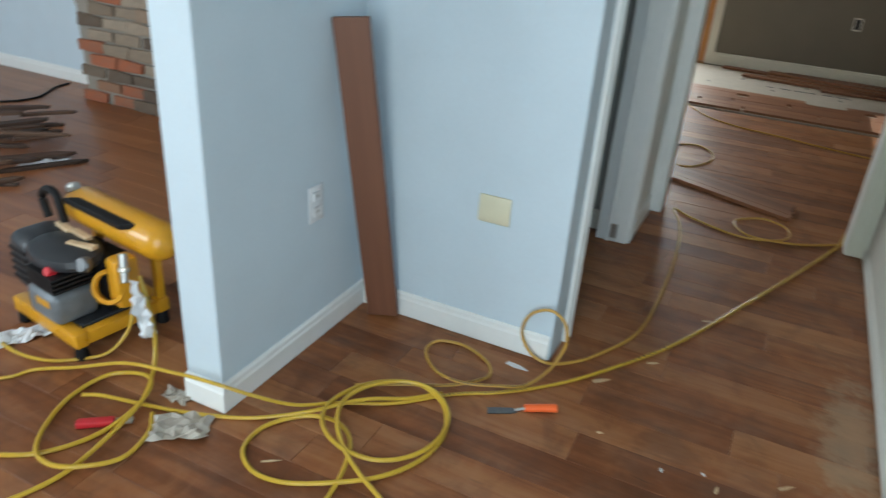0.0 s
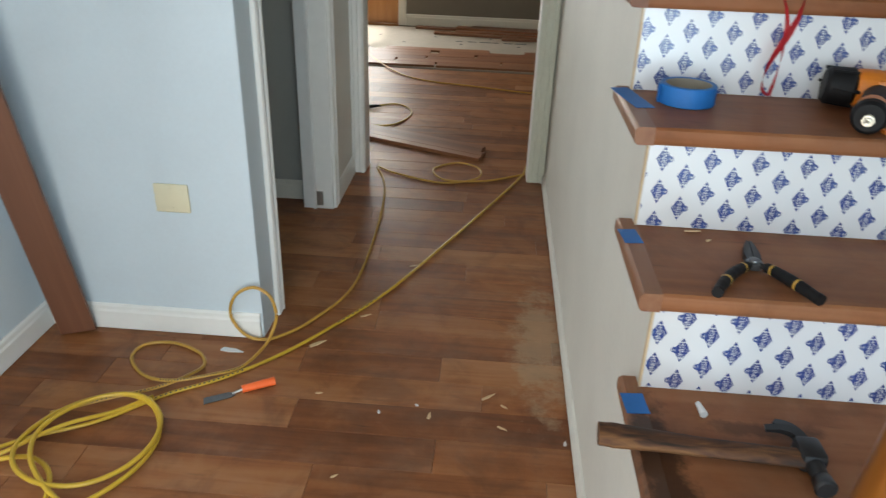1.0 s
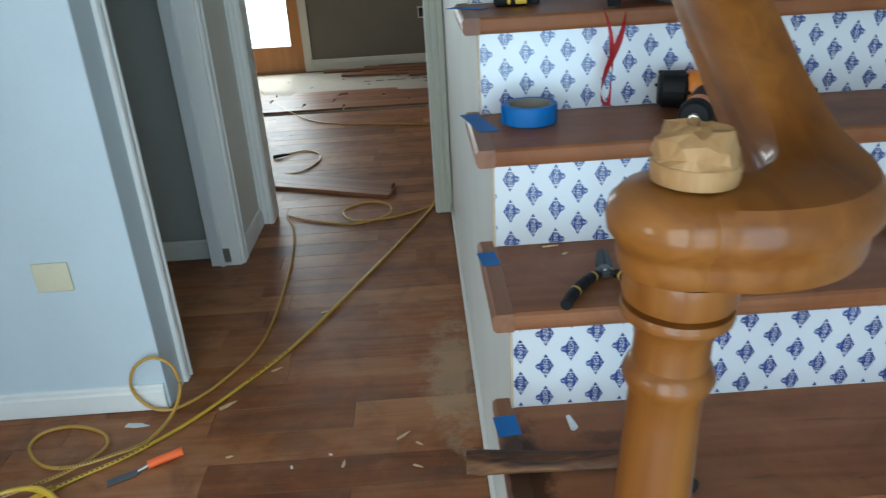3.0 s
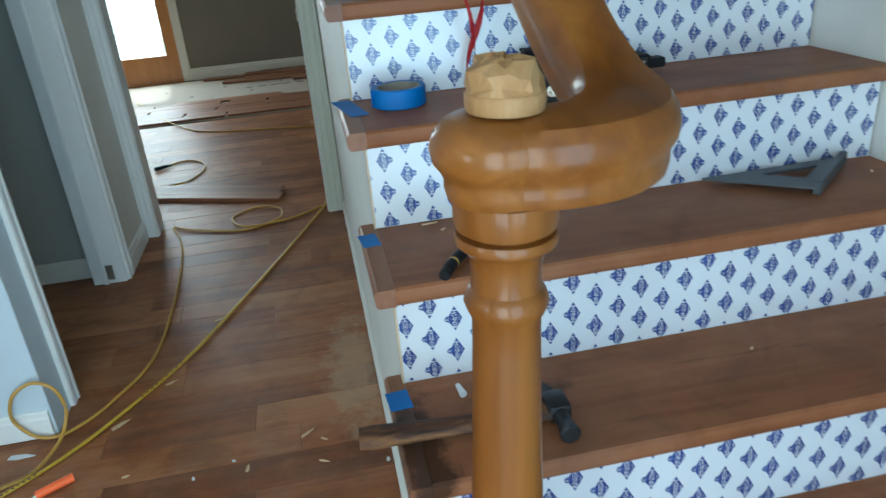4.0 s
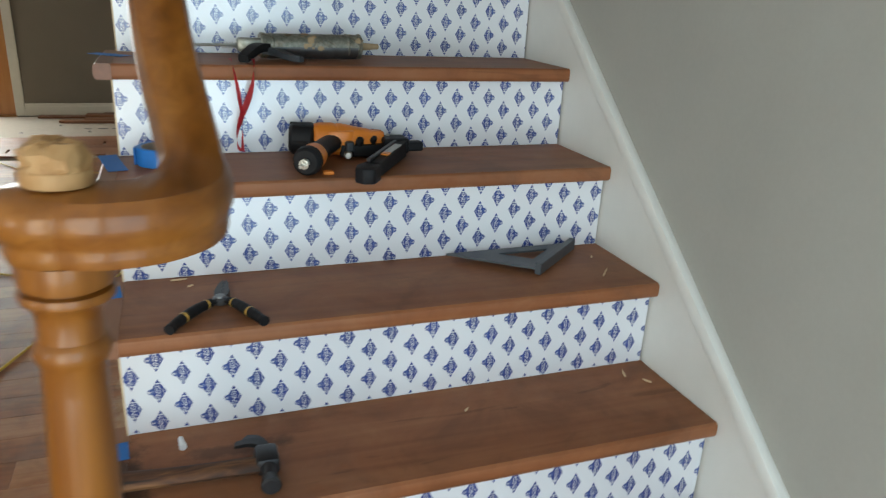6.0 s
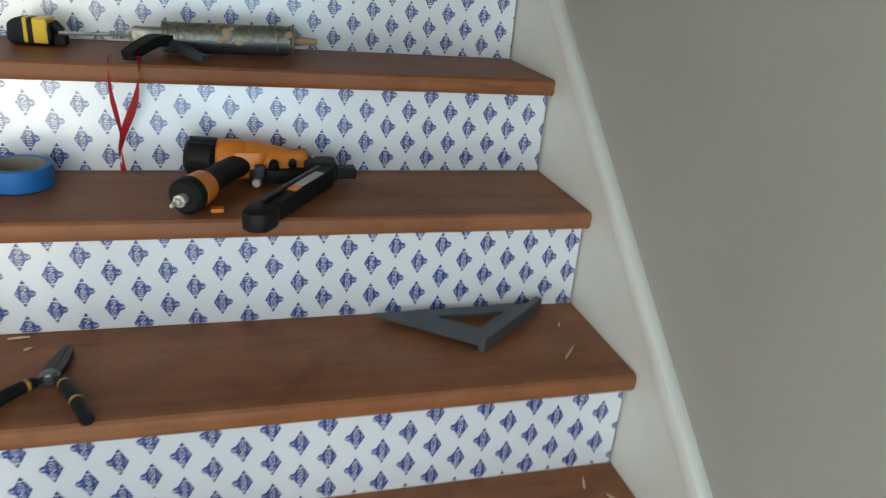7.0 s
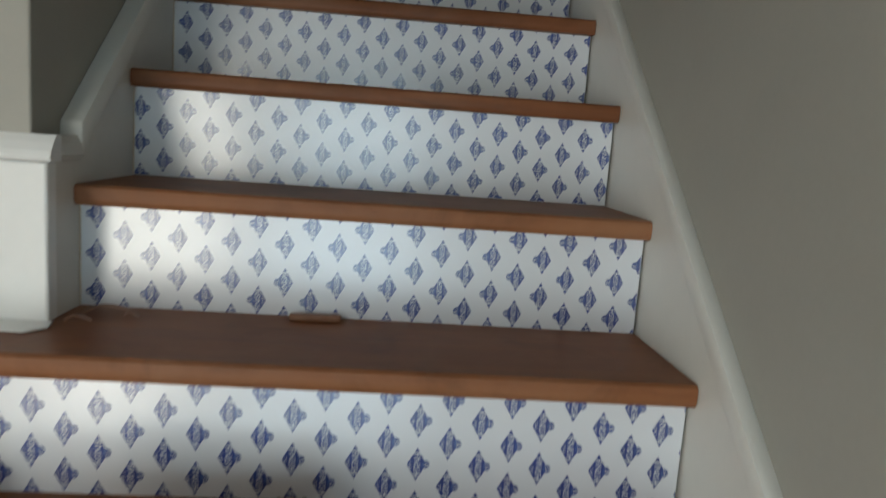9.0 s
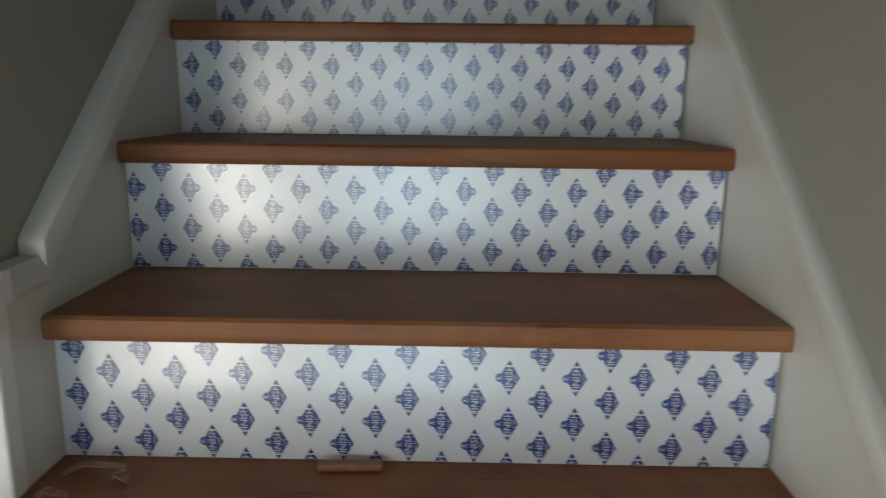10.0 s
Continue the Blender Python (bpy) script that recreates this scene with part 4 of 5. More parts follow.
def caulk_gun():
    t = thing("caulk_gun", on(0, 0, 6), "caulk-stained steel caulking gun with a black handle", "caulking gun")
    a, b = Vector((0.335, 1.200, 0.030)), Vector((0.566, 1.222, 0.030))
    d = (b - a).normalized()
    part("barrel", rod(a, b, 0.0265, 0.0265, 28), M_BARREL, t, smooth=True)
    for f, w in ((0.0, 0.012), (0.10, 0.005), (0.86, 0.005), (0.985, 0.006)):
        part("band", rod(a + (b - a) * f, a + (b - a) * f + d * w, 0.0282, 0.0282, 28), M_BARREL, t, smooth=True)
    # Darker steel along the underside paints the shade below the barrel.
    part("cradle", rod(a + d * 0.012 - Vector((0, 0.001, 0.0028)), b - d * 0.004 - Vector((0, 0.001, 0.0028)), 0.0256, 0.0256, 24), M_BLADE, t, "darker steel underside that paints shade on the barrel", smooth=True)
    blob = random.Random(7)
    lumps = bmesh.new()
    side = d.cross(Vector((0, 0, 1))).normalized()
    for i in range(16):
        f, ang = blob.uniform(0.40, 0.58) if i < 12 else blob.uniform(0.9, 1.0), blob.uniform(-0.3, 2.6)
        c = a + (b - a) * f + (side * math.cos(ang) + Vector((0, 0, 1)) * math.sin(ang)) * 0.0262
        q = blob.uniform(0.004, 0.011)
        v = bmesh.ops.create_icosphere(lumps, subdivisions=1, radius=1.0)["verts"]
        turn_m = (side * math.cos(ang) + Vector((0, 0, 1)) * math.sin(ang)).to_track_quat("Z", "Y").to_matrix().to_4x4()
        bmesh.ops.transform(lumps, verts=v, matrix=Matrix.Translation(c) @ turn_m @ Matrix.Diagonal((q, q * blob.uniform(0.5, 1.3), 0.0012, 1)))
    tagged(part("smear", lumps, M_CAULK, t, "brown dried caulk smears", smooth=True), kind="stuff")
    up = side.cross(d).normalized()
    turns = [a - d * (0.085 - 0.055 * i / 72) + side * (0.0062 * math.cos(i * math.pi / 4)) + up * (0.0062 * math.sin(i * math.pi / 4)) for i in range(73)]
    part("spring", sweep(turns, circle(0.0012, 5)), M_STEEL, t, smooth=True)
    part("nozzle", rod(b, b + d * 0.050, 0.0095, 0.006, 12), M_CAULK, t, smooth=True)
    part("rod", rod(a - d * 0.165, a, 0.0032, 0.0032, 8), M_STEEL, t, smooth=True)
    frame_bm = bmesh.new()
    box(0.285, 0.345, 1.180, 1.214, 0.016, 0.046, 0.006, frame_bm)
    part("frame", frame_bm, M_BARREL, t, smooth=True)
    flat = [(0.011, -0.008), (0.012, 0.0), (0.011, 0.008), (-0.011, 0.008), (-0.012, 0.0), (-0.011, -0.008)]
    part("handle", sweep(spline([(0.350, 1.190, 0.026), (0.326, 1.158, 0.028), (0.305, 1.122, 0.020), (0.289, 1.092, 0.011)], 6), lambda f: [(u * (1.25 - 0.3 * f), v * (1.2 - 0.2 * f)) for u, v in flat]), M_BLACK, t, smooth=True)
    part("trigger", sweep(spline([(0.345, 1.185, 0.022), (0.372, 1.160, 0.018), (0.392, 1.125, 0.012), (0.412, 1.100, 0.010)], 6), lambda f: [(u * (1 - 0.4 * f), v * (1 - 0.3 * f)) for u, v in flat]), M_GREY, t, smooth=True)


caulk_gun()


def strap():
    t = thing("wrist_strap", pose(0.28, 1.083, RISE * 6 + 0.012), "twisted red ribbon strap hanging over the tread edge", "strap")

    def ribbon(pts, w):
        ln = spline(pts, 7)
        bm = bmesh.new()
        rows = []
        for i, p in enumerate(ln):
            f = i / (len(ln) - 1)
            a = 0.5 + 5.2 * f
            u = Vector((math.cos(a) * w * 0.5, math.sin(a) * w * 0.35, 0))
            rows.append([bm.verts.new(p + u + Vector((0, s * 0.0004, 0))) for s in (1,)] + [bm.verts.new(p - u)])
        for r, s in zip(rows, rows[1:]):
            bm.faces.new((r[0], r[1], s[1], s[0]))
        bmesh.ops.solidify(bm, geom=bm.faces[:], thickness=0.0009)
        return bm
    # Two strands that cross once and close in a long loop at the bottom.
    part("ribbon", ribbon([(-0.018, 0.017, -0.002), (-0.018, -0.011, 0.000), (-0.015, -0.048, -0.022), (-0.011, -0.065, -0.052), (-0.008, -0.061, -0.077), (-0.004, -0.055, -0.112), (-0.005, -0.053, -0.147), (-0.005, -0.041, -0.184)], 0.008), M_RED, t)
    part("ribbon", ribbon([(0.020, 0.027, -0.002), (0.028, -0.009, -0.002), (0.025, -0.017, -0.037), (0.018, -0.014, -0.067), (0.008, -0.013, -0.094), (-0.004, -0.012, -0.124), (-0.013, -0.015, -0.157), (-0.012, -0.023, -0.180), (-0.005, -0.041, -0.186)], 0.014), M_RED, t)


strap()


def tape_measure():
    t = thing("tape_measure", on(0.116, 1.250, 6, -10), "black and yellow tape measure standing on a tread", "tape measure")
    body = prism([(-0.034, 0.0), (0.034, 0.0), (0.040, 0.014), (0.038, 0.034), (0.026, 0.046), (-0.022, 0.046), (-0.036, 0.036), (-0.038, 0.010)], "y", -0.021, 0.021, bevel=0.006)
    part("case", body, M_BLACK, t, smooth=True)
    for x0, x1 in ((-0.008, 0.000), (0.008, 0.033)):
        part("stripe", box(x0, x1, -0.0225, 0.0225, 0.004, 0.0475, 0.003), M_TOOLYELLOW, t, "yellow stripe")
    part("hook", box(0.036, 0.058, -0.010, 0.010, 0.001, 0.020, 0.003), M_BLACK, t)
    part("lock", prism([(0.034, 0.030), (0.048, 0.022), (0.054, 0.028), (0.040, 0.044)], "y", -0.009, 0.009, bevel=0.002), M_BLACK, t, smooth=True)


tape_measure()

# Strips of blue tape on the open ends of the treads.


def tape_strip(x, y, k, rz, w, l, drop=0.0):
    bm = box(-w / 2, w / 2, -l / 2, l / 2, 0.0012, 0.0019)
    if drop:
        prism([(-l / 2, 0.0012), (l / 2, 0.0012), (l * 0.4, -drop * 0.7), (l * 0.05, -drop), (-l * 0.4, -drop * 0.8)], "x", -w / 2 - 0.0009, -w / 2, bm)
    return solid("tape_strip", bm, M_BLUE, "piece of blue masking tape stuck on a tread end", "tape", "thing", m=pose(x, y, RISE * k, 0, 0, rz), group="blue tape on the treads")


tape_strip(0.016, nose_y(2) + 0.195, 2, 6, 0.036, 0.052)
tape_strip(0.016, nose_y(3) + 0.205, 3, 5, 0.037, 0.050)
tape_strip(0.014, nose_y(4) + 0.200, 4, 7, 0.032, 0.055)
tape_strip(0.021, nose_y(5) + 0.188, 5, 12, 0.036, 0.142)
tape_strip(0.022, nose_y(6) + 0.165, 6, 55, 0.034, 0.085)
tape_strip(0.020, nose_y(7) + 0.012, 7, 0, 0.040, 0.030, 0.03)
solid("tape_flap", prism([(-0.004, 0.0), (0.040, 0.0), (0.036, -0.028), (0.016, -0.046), (0.002, -0.028)], "y", -0.0024, -0.0012), M_BLUE, "torn flap of blue masking tape folded over a nosing", "tape", "thing", m=pose(0.002, nose_y(7), RISE * 7), group="blue tape on the treads")

# Pencil-like wood chip and slivers on the treads.
solid("wood_chip", box(-0.040, 0.040, -0.008, 0.008, 0.0, 0.010, 0.003), M_RETURN, "brown offcut of wood on a tread", "wood chip", "thing", m=on(0.540, 1.535, 7, 3))


def shaving(x, y, k, rz, l):
    ln = spline([(-l / 2, 0, 0.003), (-l * 0.2, 0.004, 0.010), (l * 0.1, -0.003, 0.012), (l / 2, 0.002, 0.004)], 6)
    return solid("wood_shaving", sweep(ln, [(0.006, -0.0008), (0.006, 0.0008), (-0.006, 0.0012), (-0.006, -0.0004)]), M_RETURN, "curled brown wood shaving on a tread", "wood shaving", "thing", m=on(x, y, k, rz), group="shavings by the plinth", smooth=True)


shaving(0.235, 1.515, 7, 12, 0.07)
shaving(0.215, 1.455, 7, 5, 0.035)
shaving(0.275, 1.495, 7, -25, 0.025)


def sliver(x, y, z, rz, l, w=0.003, mat=M_SPLINTER):
    bm = bmesh.new()
    prism([(-l / 2, -w / 2), (-l * 0.1, -w * 0.7), (l / 2, 0.0), (l * 0.1, w * 0.6), (-l * 0.45, w / 2)], "z", 0.0008, 0.0032, bm)
    return solid("wood_sliver", bm, mat, "pale sliver of split wood", "wood sliver", "thing", m=pose(x, y, z, 0, 0, rz), group="slivers on the treads and floor")


for x, y, k, rz, l in ((0.13, 0.855, 4, 5, 0.03), (0.15, 0.82, 4, 30, 0.012), (0.62, 0.56, 3, 40, 0.012), (0.98, 0.70, 4, 48, 0.05), (1.00, 0.79, 4, 60, 0.015), (0.99, 0.60, 3, 70, 0.03),
                       (0.42, 0.36, 2, 80, 0.012), (0.48, 0.27, 2, 105, 0.05), (0.95, 0.83, 4, 20, 0.01), (1.02, 0.56, 3, 120, 0.02)):
    sliver(x, y, RISE * k, rz, l)
solid("plastic_tip", rod((0, 0, 0.007), (0.004, -0.028, 0.006), 0.004, 0.0065, 12), M_PLASTICWHITE, "small white plastic tip on a tread", "plastic tip", "thing", m=on(0.115, 0.60, 3), smooth=True)

# ---- hall and living room things ----


def cover_plate():
    t = thing("cover_plate", pose(-1.150, 1.515, 0.464), "almond plastic blank cover plate on the wall", "cover plate")
    part("plate", box(-0.051, 0.051, -0.006, -0.0005, -0.044, 0.044, 0.004), M_PLATE, t, smooth=True)
    for s in (1, -1):
        part("screw", rod((0.0, -0.0055, s * 0.03), (0.0, -0.0075, s * 0.03), 0.0028, seg=10), M_PLATE, t)


cover_plate()


def outlet(m, label, mat):
    t = thing("wall_outlet", m, label, "outlet")
    part("plate", box(-0.035, 0.035, -0.005, -0.0005, -0.057, 0.057, 0.003), mat, t, smooth=True)
    for s in (1, -1):
        o = part("socket", box(-0.017, 0.017, -0.008, -0.005, s * 0.024 - 0.015, s * 0.024 + 0.015, 0.003), mat, t)
        for q in (1, -1):
            part("slot", box(q * 0.006 - 0.0012, q * 0.006 + 0.0012, -0.0086, -0.008, s * 0.024 - 0.004, s * 0.024 + 0.005), M_SLOT, o)


outlet(pose(-1.612, 1.245, 0.465, 0, 0, 90), "white duplex outlet low on the stub wall", M_PLASTICWHITE)
wall_box = thing("outlet_box", pose(-0.045, 7.1, 0.51), "open electrical box in the taupe wall", "outlet")
part("rim", box(-0.034, 0.034, -0.004, -0.0005, -0.055, 0.055, 0.001), M_CREAM, wall_box)
part("hole", box(-0.022, 0.022, -0.0055, -0.004, -0.042, 0.042), M_SLOT, wall_box)
switch = thing("light_switch", pose(-0.915, 2.71, 1.325, 0, 0, 90), "uncovered double light switch in the hall wall", "light switch")
part("box", box(-0.030, 0.030, -0.003, -0.0005, -0.05, 0.05, 0.001), M_SLOT, switch)
for s in (1, -1):
    part("toggle", box(s * 0.012 - 0.007, s * 0.012 + 0.007, -0.009, -0.003, -0.025, 0.025, 0.002), M_STEEL, switch)

x_axis = Vector((0.90, 0.28, 0)).normalized()
z_axis = Vector((-0.064, -0.122, 1.0)).normalized()
x_axis = (x_axis - z_axis * x_axis.dot(z_axis)).normalized()
y_axis = z_axis.cross(x_axis)
lean = Matrix((x_axis, y_axis, z_axis)).transposed().to_4x4()
solid("leaning_board", box(-0.052, 0.052, -0.009, 0.009, 0.006, 1.0, 0.002), M_BOARD, "stained brown floorboard leaning in the wall corner", "board", "thing", m=Matrix.Translation((-1.497, 1.468, 0.0)) @ lean)


def cable(name, pts, r, mat, label, category="cord", steps=8):
    ln = spline([(x, y, z) for x, y, z in pts], steps)
    return solid(name, sweep(ln, circle(r, 8)), mat, label, category, "thing", smooth=True)


R1 = 0.0062


def printed(hose_ob, pts, r, spans, steps=8):
    """Runs of short dark dashes printed along the top of a hose, between two fractions of its length."""
    ln = spline(pts, steps * 3)
    bm = bmesh.new()
    for f0, f1 in spans:
        for i in range(int(f0 * len(ln)), int(f1 * len(ln)) - 2, 2):
            p, q = ln[i], ln[i] + (ln[i + 1] - ln[i]) * 0.95
            sweep([p + Vector((0, -r * 0.55, r * 0.62)), q + Vector((0, -r * 0.55, r * 0.62))], circle(r * 0.42, 6), bm=bm)
    tagged(part("print", bm, M_PRINTDARK, hose_ob, "dashed dark print"), kind="stuff")


MAIN = [(-2.42, 0.44, R1), (-2.227, 0.595, R1), (-2.185, 0.668, R1), (-2.079, 0.725, 0.02), (-1.92, 0.765, 0.070), (-1.762, 0.775, 0.095), (-1.68, 0.776, 0.108), (-1.601, 0.782, 0.112), (-1.52, 0.83, 0.075), (-1.44, 0.90, 0.030), (-1.353, 0.983, 0.016),
        (-1.223, 1.074, R1), (-1.10, 1.195, R1), (-0.970, 1.288, R1), (-0.842, 1.416, R1), (-0.718, 1.590, R1), (-0.572, 1.836, R1), (-0.405, 2.222, R1), (-0.235, 2.635, R1), (-0.08, 3.04, R1), (-0.02, 3.28, R1), (0.15, 3.45, R1)]
ob = cable("air_hose", MAIN, 0.0052, M_YELLOW, "yellow air hose snaking over the floor into the hall", "air hose")
printed(ob, MAIN, 0.0052, ((0.56, 0.64), (0.72, 0.76)))
COIL = [(-1.22, 0.40, R1), (-1.18, 0.55, R1), (-1.187, 0.688, R1), (-1.204, 0.786, 0.016), (-1.245, 0.872, 0.018), (-1.318, 0.912, 0.018), (-1.405, 0.892, 0.012), (-1.472, 0.812, R1), (-1.468, 0.722, R1), (-1.401, 0.668, R1), (-1.31, 0.672, R1),
        (-1.205, 0.724, 0.012), (-1.108, 0.806, 0.012), (-1.054, 0.915, R1), (-1.047, 1.030, R1), (-1.098, 1.126, 0.014), (-1.190, 1.172, 0.016), (-1.284, 1.142, 0.016), (-1.350, 1.062, 0.018), (-1.368, 0.955, 0.026), (-1.330, 0.872, 0.030), (-1.245, 0.826, 0.028),
        (-1.150, 0.842, 0.016), (-1.075, 0.905, 0.016), (-1.045, 1.000, 0.018), (-1.068, 1.095, 0.022), (-1.145, 1.158, 0.026), (-1.235, 1.150, 0.028), (-1.310, 1.080, 0.030), (-1.335, 0.985, 0.034), (-1.300, 0.895, 0.036), (-1.230, 0.825, 0.026), (-1.147, 0.775, 0.016),
        (-1.058, 0.735, R1), (-0.97, 0.66, R1), (-0.90, 0.52, R1)]
ob = cable("air_hose", COIL, R1, M_YELLOW, "yellow air hose lying in two coils with both ends trailing off", "air hose")
BEND = [(-1.98, 0.66, R1), (-1.93, 0.685, R1), (-1.815, 0.713, R1), (-1.687, 0.748, R1), (-1.531, 0.815, R1), (-1.400, 0.905, 0.020), (-1.294, 1.015, 0.030), (-1.20, 1.105, 0.012), (-1.13, 1.185, R1)]
cable("air_hose", BEND, 0.0055, M_YELLOW, "yellow air hose bending round the wall end", "air hose")
SIDE = [(-1.985, 0.905, 0.265), (-1.955, 0.895, 0.20), (-1.925, 0.88, 0.10), (-1.890, 0.835, 0.030), (-1.840, 0.76, 0.014), (-1.801, 0.68, 0.016), (-1.771, 0.545, 0.016), (-1.771, 0.432, R1), (-1.80, 0.33, R1), (-1.86, 0.22, R1)]
cable("air_hose", SIDE, R1, M_YELLOW, "yellow air hose hanging from the compressor coupling", "air hose")
RING = [(-2.12, 0.33, R1), (-1.953, 0.402, R1), (-1.87, 0.463, R1), (-1.816, 0.567, R1), (-1.800, 0.673, 0.020), (-1.835, 0.770, 0.024), (-1.900, 0.800, 0.018), (-1.984, 0.755, 0.012), (-2.000, 0.646, R1), (-1.954, 0.535, 0.012), (-1.884, 0.450, 0.018), (-1.807, 0.430, 0.022), (-1.739, 0.468, 0.018), (-1.695, 0.545, R1), (-1.712, 0.640, R1), (-1.76, 0.70, R1)]
cable("air_hose", RING, R1, M_YELLOW, "yellow air hose curling in a wide ring beside the compressor", "air hose")
LOW = [(-2.045, 0.925, 0.185), (-2.030, 0.885, 0.09), (-2.060, 0.83, 0.022), (-2.115, 0.775, R1), (-2.20, 0.715, R1), (-2.33, 0.70, R1), (-2.50, 0.74, R1)]
cable("air_hose", LOW, 0.0052, M_YELLOW, "yellow air hose drooping in front of the compressor", "air hose")
# The cord: a ring on the floor, a ring standing against the wall end, then down the hall.
CORD = [(-1.36, 1.075, 0.016), (-1.24, 1.150, 0.016), (-1.13, 1.215, 0.014), (-1.062, 1.285, 0.014), (-1.046, 1.345, R1), (-1.085, 1.402, R1), (-1.180, 1.441, R1), (-1.262, 1.420, R1), (-1.270, 1.349, R1), (-1.195, 1.272, R1), (-1.096, 1.243, 0.020), (-1.00, 1.285, 0.018),
        (-0.932, 1.342, 0.010), (-0.893, 1.440, 0.018), (-0.872, 1.482, 0.060), (-0.862, 1.486, 0.112), (-0.880, 1.488, 0.172), (-0.930, 1.490, 0.195), (-0.988, 1.490, 0.160), (-1.008, 1.490, 0.090), (-0.972, 1.485, 0.030), (-0.920, 1.486, 0.010), (-0.865, 1.520, R1),
        (-0.790, 1.620, R1), (-0.700, 1.850, R1), (-0.688, 2.250, R1), (-0.710, 2.660, R1), (-0.752, 2.910, R1), (-0.80, 3.06, R1), (-0.70, 2.99, R1), (-0.47, 2.90, R1), (-0.30, 2.98, R1), (-0.29, 3.10, 0.014), (-0.404, 3.189, R1), (-0.52, 3.08, R1), (-0.45, 2.92, 0.014), (-0.25, 2.96, R1), (-0.06, 3.08, R1)]
ob = cable("extension_cord", CORD, 0.0050, M_CORD, "ochre extension cord ringing against the wall end and down the hall", "extension cord")
printed(ob, CORD, 0.0050, ((0.02, 0.10), (0.26, 0.33)))
cable("extension_cord", [(-0.97, 4.17, R1), (-0.86, 4.22, R1), (-0.76, 4.10, R1), (-0.76, 3.92, R1), (-0.87, 3.75, R1), (-1.1, 3.80, R1), (-1.4, 3.95, R1)], 0.0050, M_CORD, "ochre extension cord end in the far room", "extension cord")
cable("extension_cord", [(-1.55, 6.3, R1), (-1.389, 5.863, R1), (-1.15, 5.35, 0.012), (-0.928, 5.011, R1), (-0.70, 4.86, R1), (-0.445, 4.797, R1), (-0.002, 4.676, R1), (0.4, 4.6, R1)], 0.0050, M_CORD, "ochre extension cord crossing the far room floor", "extension cord")
plug = thing("cord_plug", pose(-1.0, 4.12, 0.0, 0, 0, 35), "black rubber plug on the end of a cord", "plug")
part("body", rod((-0.06, 0, 0.014), (0.02, 0, 0.013), 0.013, 0.010, 12), M_BLACK, plug, smooth=True)
part("tail", rod((0.02, 0, 0.013), (0.05, 0, 0.009), 0.008, 0.005, 10), M_BLACK, plug, smooth=True)


def putty_knife():
    d = Vector((0.159, 0.091, 0)).normalized()
    t = thing("putty_knife", pose(-0.893, 1.238, 0.0005, 0, 0, math.degrees(math.atan2(d.y, d.x))), "putty knife with a neon orange handle", "putty knife")
    part("handle", sweep(spline([(-0.002, 0, 0.012), (0.03, 0, 0.013), (0.06, 0, 0.0135), (0.084, 0, 0.0135), (0.090, 0, 0.0130)], 6), lambda f: [((0.0110 + 0.003 * f) * math.cos(a), 0.0115 * math.sin(a)) for a in [i * math.pi / 8 for i in range(16)]]), M_NEON, t, smooth=True)
    part("neck", rod((-0.030, 0, 0.005), (0.0, 0, 0.0110), 0.0036, 0.0042, 10), M_STEEL, t, "bright steel neck", smooth=True)
    part("blade", prism([(-0.024, -0.007), (-0.024, 0.007), (-0.040, 0.0125), (-0.106, 0.0135), (-0.110, -0.0135), (-0.040, -0.0125)], "z", 0.0012, 0.0036, bevel=0.0005), M_BLADE, t, "dark smeared steel blade")


putty_knife()
for x, y, rz, l, w in ((-0.99, 1.43, -8, 0.075, 0.016), (-0.74, 1.50, 40, 0.06, 0.012), (-0.62, 1.68, 30, 0.04, 0.007), (-0.36, 1.20, 80, 0.03, 0.007), (-0.40, 1.24, 140, 0.012, 0.006), (-0.20, 1.30, 40, 0.05, 0.007),
                       (-0.16, 1.17, -30, 0.03, 0.005), (-0.155, 1.26, -40, 0.025, 0.005), (0.005, 1.13, 80, 0.018, 0.007), (-0.68, 1.26, 10, 0.02, 0.006), (-0.50, 1.20, 100, 0.015, 0.006), (-1.38, 0.72, 35, 0.05, 0.005),
                       (-0.50, 2.05, 25, 0.04, 0.006), (-0.57, 0.95, 35, 0.02, 0.005), (-0.47, 0.84, 5, 0.03, 0.005), (-0.34, 0.8, 70, 0.02, 0.004)):
    sliver(x, y, 0.0, rz, l, w, M_PLASTICWHITE if l < 0.02 or w > 0.014 else M_SPLINTER)


def crumpled(name, x, y, rz, sx, sy, h, mat, label, category, seed):
    r = random.Random(seed)
    bm = bmesh.new()
    bmesh.ops.create_grid(bm, x_segments=9, y_segments=7, size=0.5)
    for v in bm.verts:
        v.co.x, v.co.y = v.co.x * sx + r.uniform(-0.006, 0.006), v.co.y * sy + r.uniform(-0.006, 0.006)
        v.co.z = 0.004 + r.random() ** 2 * h
    bmesh.ops.solidify(bm, geom=bm.faces[:], thickness=0.0012)
    lo = min(v.co.z for v in bm.verts)
    bmesh.ops.translate(bm, verts=bm.verts[:], vec=(0, 0, 0.0006 - lo))
    return solid(name, bm, mat, label, category, "thing", m=pose(x, y, 0, 0, 0, rz))


